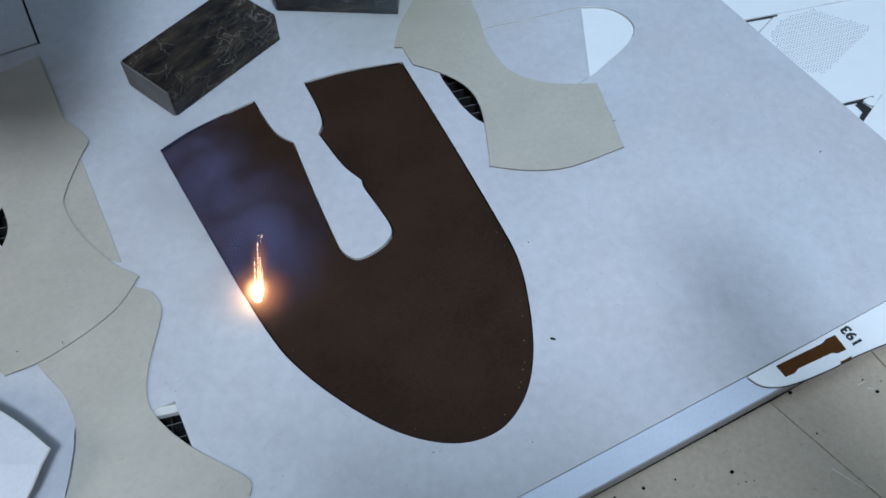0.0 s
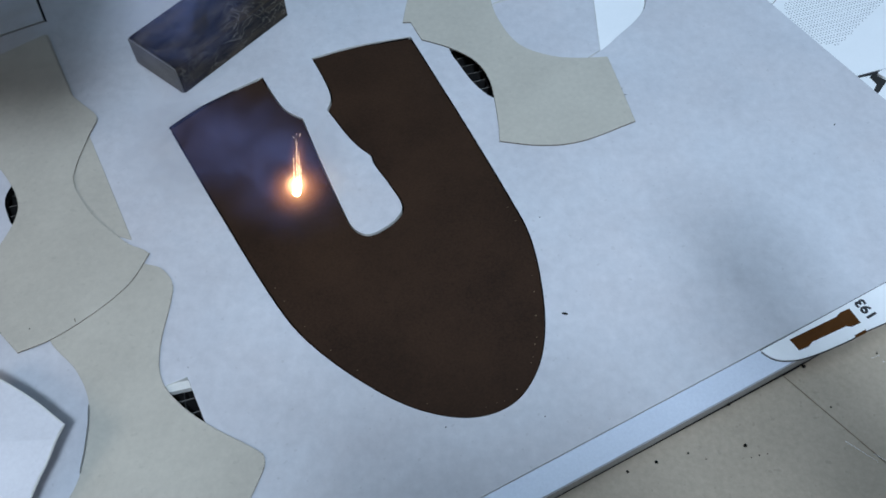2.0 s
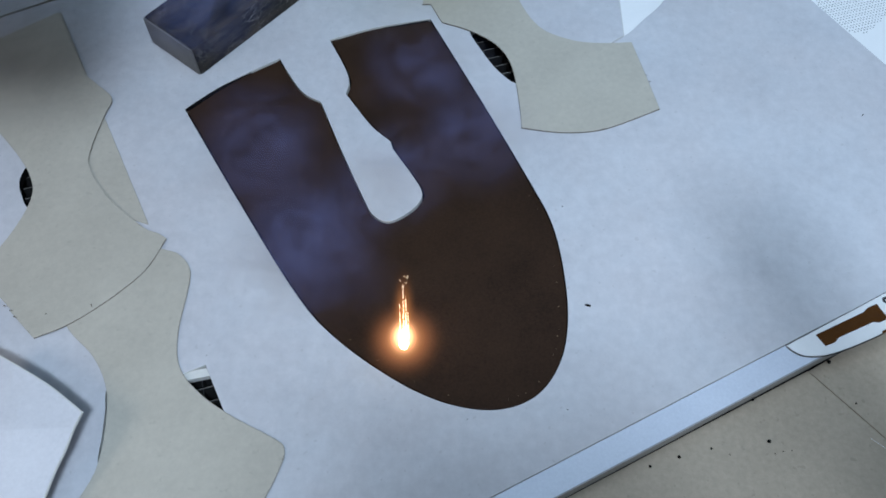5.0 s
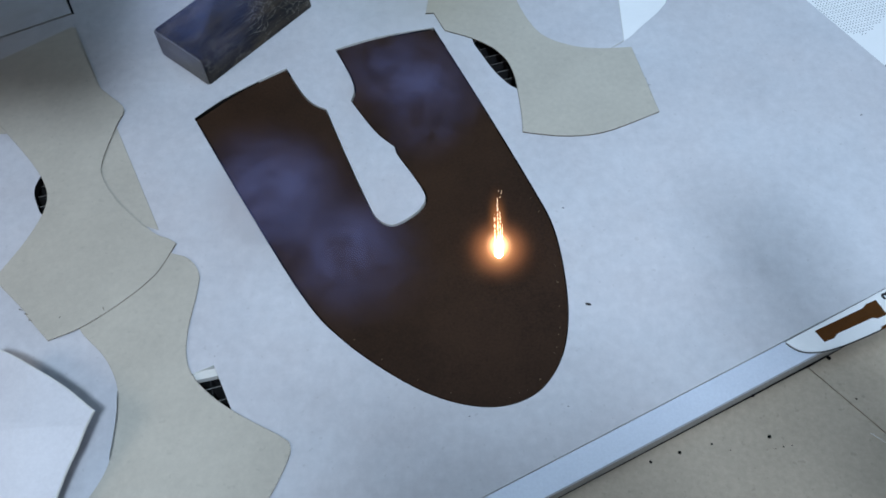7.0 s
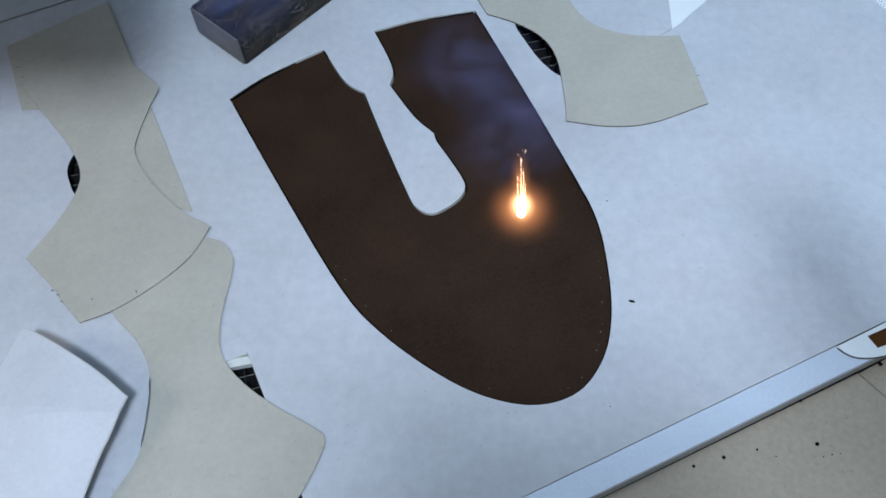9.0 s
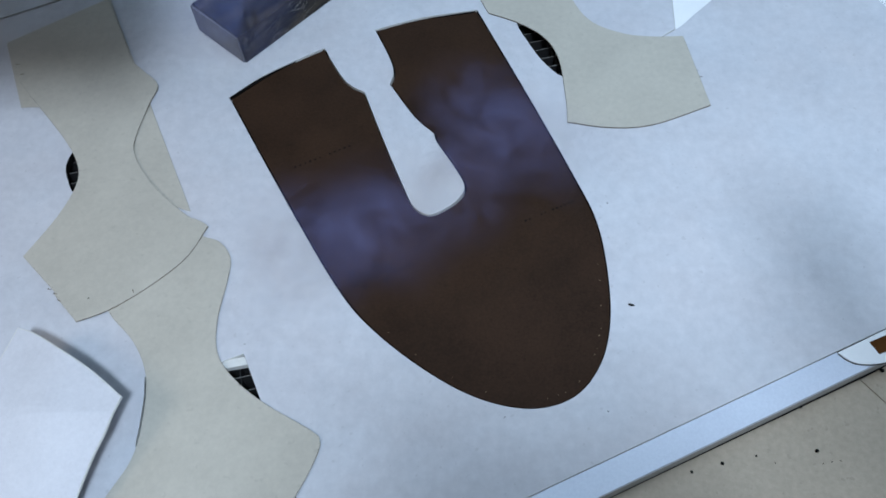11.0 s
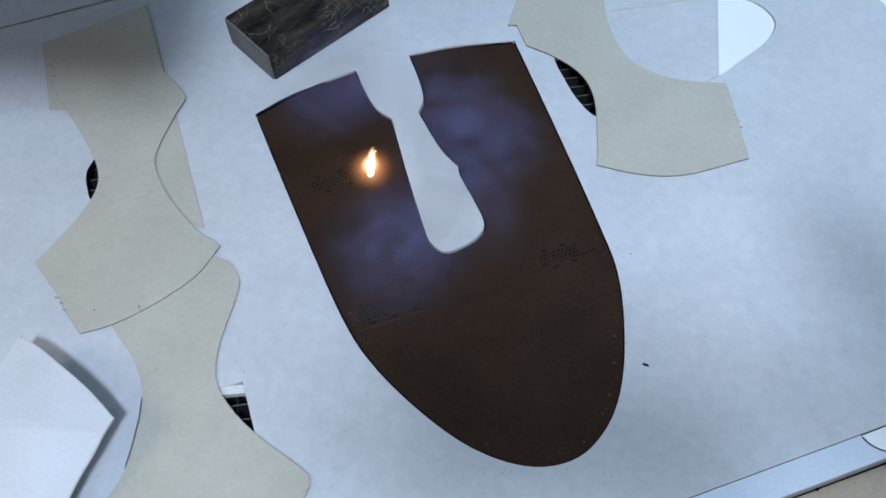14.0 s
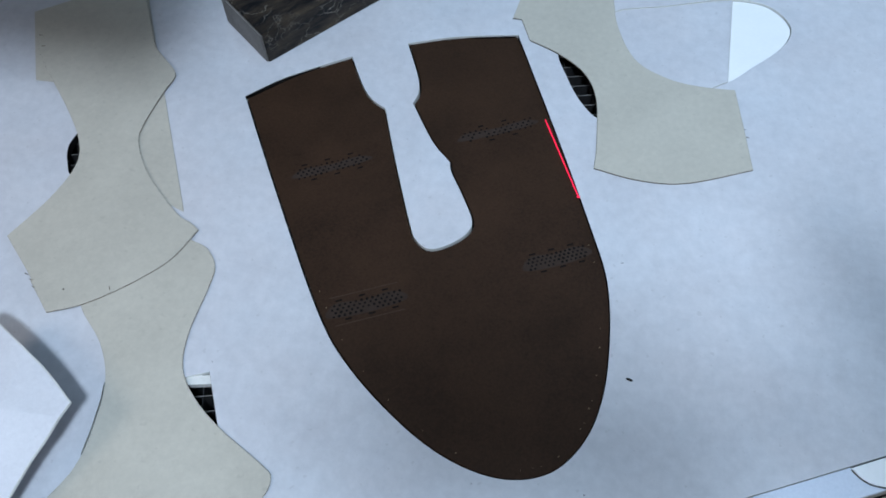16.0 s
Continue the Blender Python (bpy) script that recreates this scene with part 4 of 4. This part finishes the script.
def puff(size, material, layers, label):
    """Torn wavy layers of smoke, one above another."""
    ob = thing("smoke_puff", label, "smoke", "smoke puffs")
    for k in range(layers):
        bm = bmesh.new()
        bmesh.ops.create_grid(bm, x_segments=14, y_segments=14, size=3.4 * CM)
        off = Vector((random.random() * 9, random.random() * 9, k))
        for v in bm.verts:
            v.co.z = 0.4 * CM * noise.noise(v.co * 45 + off)
        ob2 = part("wisp", bm, material, ob, smooth=True)
        a = random.uniform(0, 360)
        ob2.matrix_basis = pose(random.uniform(-1, 1) * CM * size, random.uniform(-1, 1) * CM * size, (k - layers / 2) * 0.6 * CM, random.uniform(-14, 14), random.uniform(-14, 14), a) @ Matrix.Diagonal((size * random.uniform(0.8, 1.15), size * random.uniform(0.8, 1.15), 1, 1))
    return ob


FLAME = [(0, -5.5, 30.7), (0.1, -3.2, 32), (0.2, -4.2, 31.7), (0.3, -5.3, 31.6), (0.4, -3.1, 32.9), (0.5, -4, 32.8), (0.6, -5.1, 32.8), (0.7, -6.3, 32.6), (0.8, -3.7, 34.1), (0.9, -4.9, 34), (1, -6, 33), (1.1, -3.7, 34.3), (1.2, -4.7, 33.9), (1.3, -6.1, 33.8), (1.4, -3.7, 34.6), (1.5, -5.1, 34.5), (1.6, -6.7, 34.2), (1.7, -4.3, 35.3), (1.8, -5.7, 35), (1.9, -7, 34.7), (2, -4.4, 35.9), (2.1, -6.2, 35.7), (2.2, -7.5, 35), (2.3, -5, 36.3), (2.4, -5.2, 36.5), (2.5, 5.1, 23.6), (2.6, 4.7, 23.6), (2.7, 3.3, 23.4), (2.8, 5.9, 24.5), (2.9, 3.8, 23.7), (3, 6.4, 25), (3.1, 4.1, 24.2), (3.2, 7.3, 25.9), (3.3, 6.3, 25.6), (3.4, 2.5, 24), (3.5, 7.1, 26.2), (3.6, 6, 26.1), (3.7, 1.5, 24.3), (3.8, 1.4, 24.4), (3.9, 6.1, 26.5), (4, 1.3, 24.7), (4.1, 6.2, 27), (4.2, 1.1, 25), (4.3, 6.2, 27.4), (4.4, 0.9, 25.2), (4.5, 6.3, 27.9), (4.6, 0.8, 25.5), (4.7, 6.4, 28.3), (4.8, 0.6, 25.8), (4.9, 6.5, 28.8), (5, 0.4, 26), (5.1, 6.5, 29.2), (5.2, 0.3, 26.3), (5.3, 6.6, 29.7), (5.4, 0.1, 26.6), (5.5, 6.7, 30.1), (5.6, -0, 26.8), (5.7, 6.8, 30.6), (5.8, -0.2, 27.1), (5.9, 6.8, 30.8), (6, -0.7, 27.1), (6.1, 6.8, 30.6), (6.2, -1.1, 26.7), (6.3, 6, 30.5), (6.4, -2.2, 26.8), (6.6, 6.9, 31.1), (6.7, -1.1, 27.6), (6.8, 6.6, 31.8), (6.9, -1.8, 27.7), (7, 5.1, 31), (7.2, -0.8, 28.2), (7.3, 6.6, 32), (7.4, -2.3, 28.1), (7.5, 5.2, 32.1), (7.6, -3.7, 27.9), (7.7, -1.3, 29.2), (7.8, 6.4, 33), (7.9, -3.2, 30), (8, 4, 33.6), (8.1, -4, 28), (8.2, -1.8, 29.2), (8.3, 6.6, 33.2), (8.4, 6.7, 34.1), (8.5, 6.1, 33.6), (8.6, 4.9, 33.2), (8.7, 4.1, 32.7), (8.8, 5.4, 33.5), (8.9, 2.3, 40.7), (9, 4.2, 33), (9.1, 0.6, 40), (9.2, 6.6, 34), (9.3, 2.3, 40.7), (9.4, 5.4, 33.5), (9.5, 0.6, 40), (9.6, 4.2, 33), (9.7, 2.3, 40.7), (9.8, -6.8, 36.5), (9.9, -5.2, 37.2), (10, -7.6, 36.2), (10.1, -6, 36.8), (10.2, -8.4, 35.8), (10.3, -6.8, 36.5), (10.4, -5.2, 37.2), (10.5, -7.6, 36.2), (10.6, -6, 36.8), (10.7, -8.4, 35.8), (10.8, -5, 38.2)]
BURN = [(10.9, 5.7, 34.5), (11.1, -5.5, 36.8), (11.2, 5.3, 32.8), (11.3, 6, 33.7), (11.4, 5.6, 33.2), (11.5, 5, 33.3), (11.7, -2.3, 30.2), (11.8, -5.6, 37), (11.9, 1.8, 40.9), (12, 1.6, 41), (12.1, -5.5, 37.4), (12.2, -7.9, 36.5)]
EMBER = [(11.6, 4, 33.2), (12.3, -5.2, 37.9), (12.4, 3.1, 42.2), (12.5, -4.4, 28.9), (13, -3.5, 29.4), (13.4, -6.1, 36.7), (14.6, 5.1, 33.6), (15, 2.4, 40.9)]
SECOND = [(3.2, 2.4, 23.8), (6.5, -0.1, 27.8), (8, 5.2, 34.3), (12.7, -7.9, 36.5), (12.8, -3.8, 29.1), (12.9, -7.3, 36.4), (13.1, -3.1, 29.4), (13.2, -6.6, 37), (13.3, -2.6, 29.4), (13.5, -6.1, 37.4), (13.6, -1.9, 29.9), (13.7, -5.4, 37.1), (13.8, -1.4, 29.6), (14, -5, 37.6), (14.3, 0.6, 40.5), (14.4, 4.7, 32.9), (14.5, 1.3, 40.5), (14.7, 5.5, 33.8), (14.8, 1.8, 41), (14.9, 5.8, 33.6), (15.1, 2.7, 41.1), (15.3, 3.2, 41.5)]
SMOKE = [
    [(0, -8.6, 38.5), (0.5, -9.7, 38.7), (1, -9.8, 38.5), (1.5, -8.8, 39.6), (2, -9.2, 39.3), (2.4, -8.9, 39.4), (2.5, -9.3, 39.8), (3, -5.6, 38.1), (3.5, -6.9, 37.4), (3.7, -7.4, 36.4), (5.8, -2.8, 40.2), (6, -0.5, 42), (6.5, -4.6, 34.1), (7, -6.1, 34.6), (7.5, -7.7, 37.2), (10.8, -5.8, 41.9), (11, -5.8, 30.9), (11.5, -6.9, 34), (12, -8.1, 38.7), (12.5, -8.1, 38.5), (13, -6.7, 38.5), (13.5, -5.5, 36.4), (14, -6.2, 42.3), (14.5, 2.1, 42.5), (15, 2.6, 44.1), (15.4, 1, 47.9)],
    [(0, -7.2, 34.2), (0.5, -6.9, 36.2), (1, -7, 35.5), (1.5, -7, 36.7), (2, -7.1, 37.2), (2.4, -7.1, 37.3), (3, -1, 39.2), (3.5, 0.7, 41.7), (3.7, 0.6, 41.4), (5.8, 0.9, 41), (6, 2, 39.4), (6.5, 0.3, 43.4), (7, -0.9, 41.7), (7.5, -0.5, 42), (8, 0, 41.7), (8.5, 0.9, 41.6), (8.7, 0.9, 41.5), (11, 1.8, 37.7), (11.5, 0.9, 38.9), (12, 0.9, 43.5), (12.5, -2.2, 42.8), (13, -2.4, 34.1), (13.5, -2.3, 31.1), (14, -2.2, 40.6), (14.5, 5.6, 36), (15, 6.5, 33.8)],
    [(0, -5.8, 32.4), (0.5, -5.5, 34.2), (1, -5.9, 33.6), (1.5, -5.4, 35.4), (2, -5.5, 36), (3, -6, 32.9), (3.5, -3.4, 31.2), (3.7, -3.9, 33.7), (5.8, -5.1, 30.1), (6, -4.6, 30), (6.5, -2.2, 31.8), (7, -3.2, 30.6), (7.5, -6.1, 33.1), (8, -3.6, 29.1), (11, -3.6, 31.3), (11.5, -4.9, 31.3), (12, -5.5, 37.3), (12.5, -7.2, 36.7), (13, -2.9, 31.5), (13.5, -4.3, 33.7), (14, -2.8, 32.6)],
    [(2.5, 4.1, 24), (2.7, 2.5, 27.2), (3, 0.6, 30.3), (3.5, -0, 29.1), (3.7, -0.2, 30.5)],
    [(2.5, 2.9, 25.4), (2.7, 0.9, 31.1), (3, -2.2, 30.7), (3.5, 4.2, 27.5), (3.7, 1.7, 26.7), (5.8, -3.4, 29.8), (6, -2.4, 28.7), (14, 0.8, 34.3)],
    [(2.7, -2, 31.8), (3, 2.3, 36.7), (3.5, 3.1, 36.7), (3.7, 3, 36.5), (5.8, 3.3, 39.3), (6, -6.5, 41.3), (6.5, -6.3, 36), (7, -7.5, 33.9), (7.5, -4.1, 33.7), (8, -2.6, 43.1), (11, 3.6, 35.5), (11.5, 2.1, 35.2), (12, -10, 39.4), (13, 0.1, 40.8), (13.5, -0.6, 41.3), (14, -0.2, 38.9)],
    [(2.7, 0.2, 38.1), (3, 3.8, 25), (3.5, -1.6, 33.9), (3.7, -1.6, 31.2), (7, 1, 39.5), (7.5, 1.7, 36.9), (8, 1.9, 37.1), (8.5, 3.6, 36.3), (8.7, 3.6, 37), (11, 0.7, 33), (11.5, -0.3, 33.4), (12, 2.5, 44.8)],
    [(0.5, -11.6, 47.6), (1, -11.3, 47.2), (1.5, -10, 46.4), (2, -10.8, 46.6), (2.4, -10.9, 47.1), (2.5, -10.9, 47.1), (2.7, -11.1, 47), (3, -11.5, 47.2), (3.5, -11.8, 46.7), (3.7, -11.8, 46.4), (5.8, -9.6, 45.2), (6, -10.7, 44.5), (6.5, -11.3, 45.9), (7, -11.2, 45.9), (7.5, -11.4, 45.7), (8, -11.5, 45.7), (8.5, -10.5, 45.9), (8.7, -10.7, 45.7), (11.5, -11.5, 44.2), (12, -11.7, 45.2), (12.5, -11, 44.6), (13, -11.4, 45.6)],
    [(0, -17.6, 40.1), (0.5, -18.8, 42.6), (1, -18.7, 39.7), (1.5, -19.6, 42.6), (2, -19.3, 43.6), (2.4, -19.3, 43.7), (2.5, -19.1, 43.2), (2.7, -19.3, 43), (3, -20.2, 42.8), (3.5, -20.8, 43.3), (3.7, -20.6, 42.9), (5.8, -19.1, 38.5), (6, -18.8, 39.4), (6.5, -20.6, 43), (7, -21.7, 44), (7.5, -21.8, 44.2), (8, -23.4, 44.2), (8.5, -23.7, 44.2), (8.7, -23.8, 44), (11, -23.6, 43.6), (11.5, -24, 44), (12, -23.9, 43.9)],
    [(0, 0.5, 51.5), (1.5, 1.0, 52), (3.5, 0.0, 51.5), (3.7, 0.0, 51.5), (5.8, -0.5, 51), (7, 0.0, 51.5), (8, 0.5, 52.5), (8.5, 0.5, 55)],
]
LONG = (11.2, 11.4, 11.8, 11.9, 12)
PUFFS = [puff(1.35, SMOKE_BLUE, 2, "drifting blue-grey smoke above the leather") for _ in range(7)]
PUFFS += [puff(1.7, SMOKE_HAZE, 2, "thin grey smoke haze drifting over the weights"), puff(2.4, SMOKE_GREY, 2, "thin grey smoke haze drifting over the blanks"),
          puff(3.2, SMOKE_THIN, 2, "thin grey smoke veil drifting over the boards")]


def burning(ob, spots, z=HIDE_TOP, turn=0.0, low=-40.0):
    """Rows that keep a flame at each spot at its time, and under the bed while it is out."""
    rows, held = [], None
    if spots[0][0] > 0:
        rows.append((0.0, pose(spots[0][1] * CM, spots[0][2] * CM, low * CM, 0, 0, turn)))
    for k, (t, x, y) in enumerate(spots):
        before = spots[k - 1][0] if k else None
        if (before is None and t > 0.1) or (before is not None and 0.15 < t - before and not (3.6 < before < 3.8 or 8.6 < before < 8.8)):
            if before is not None:
                rows.append((before + 0.0667, pose(held[0] * CM, held[1] * CM, low * CM, 0, 0, turn)))
            rows.append((t - 0.0667, pose(x * CM, y * CM, low * CM, 0, 0, turn)))
        rows.append((t, pose(x * CM, y * CM, z * CM, 0, 0, turn)))
        held = (x, y)
    end = spots[-1][0]
    rows += [(end + 0.0667, pose(held[0] * CM, held[1] * CM, low * CM, 0, 0, turn)), (16.0, pose(held[0] * CM, held[1] * CM, low * CM, 0, 0, turn))]
    rows = [r for k, r in enumerate(rows) if k == 0 or r[0] > rows[k - 1][0] + 0.02]
    walk(ob, rows)


def drifting(ob, spots, z):
    """Rows for a puff: it rises out of the leather, drifts, and leaves far behind the boards."""
    rows = []
    if spots[0][0] > 0.05:
        rows.append((0.0, pose(spots[0][1] * CM, spots[0][2] * CM, -0.3)))
    for k, (t, x, y) in enumerate(spots):
        before = spots[k - 1][0] if k else 0.0
        if t - before > 0.7 and not (3.4 < before < 3.8 or 8.4 < before < 8.8) or (k == 0 and t > 0.05):
            if k:
                rows.append((before + 0.3, pose(spots[k - 1][1] * CM, (spots[k - 1][2] + 45) * CM, 0.25, 0, 0, 20)))
                rows.append((t - 0.35, pose(x * CM, y * CM, -0.3, 0, 0, 40)))
            rows.append((t - 0.25, pose(x * CM, y * CM, -0.2, 0, 0, 40)))
        rows.append((t, pose(x * CM, y * CM, z * CM, 0, 0, 35.0 * math.sin(t * 1.3))))
    last = spots[-1]
    if last[0] < 15.6:
        rows.append((last[0] + 0.4, pose(last[1] * CM, (last[2] + 45) * CM, 0.25, 0, 0, 20)))
    rows.append((16.0, pose(last[1] * CM, (last[2] + 50) * CM, 0.25, 0, 0, 20)))
    rows = [r for k, r in enumerate(rows) if k == 0 or r[0] > rows[k - 1][0] + 0.02]
    walk(ob, rows)


def motions():
    walk(stand, [(0.0, pose(0, 0, 0)), (10.8, pose(0, 0, 0)), (11.6, pose(0.0, 0.006, 0)), (12.8, pose(0.004, 0.034, 0)), (16.0, pose(0.006, 0.048, 0))])
    burning(main_flame, [(t, x, y - 0.4) for t, x, y in FLAME])
    burning(second_flame, [(t, x, y - 0.5) for t, x, y in SECOND])
    burning(ember, [(t, x, y - 0.2) for t, x, y in EMBER])
    burning(long_burn, [(t, x, y - 0.25) for t, x, y in BURN if t in LONG], turn=25.0)
    burning(short_burn, [(t, x, y - 0.25) for t, x, y in BURN if t not in LONG], turn=25.0)
    walk(beam, [(0.0, pose(0.022, 0.22, -0.4, 0, 0, 25)), (15.83, pose(0.022, 0.22, -0.4, 0, 0, 25)), (15.9, pose(0.022, 0.22, 0.0002, 0, 0, 25)),
                (15.95, pose(0.04, 0.31, 0.0002, 0, 0, -25)), (16.0, pose(0.052, 0.3935, 0.0002, 0, 0, -65))])
    for ob, late, first, stretches in MARKS:
        low, high = pose(0, 0, (HIDE_TOP - 0.15) * CM), pose(0, 0, (HIDE_TOP + 0.004) * CM)
        walk(ob, [(0.0, low), (first, low), (first + 0.3, high), (16.0, high)])
        for t, pieces in zip(stretches, late):
            for piece in pieces:
                walk(piece, [(0.0, pose(0, 0, -0.15 * CM)), (t, pose(0, 0, -0.15 * CM)), (t + 0.15, pose(0, 0, 0)), (16.0, pose(0, 0, 0))])
    for k, (ob, spots) in enumerate(zip(PUFFS, SMOKE)):
        drifting(ob, spots, 2.2 if k < 7 else 4.2 if k < 9 else 6.0)


motions()
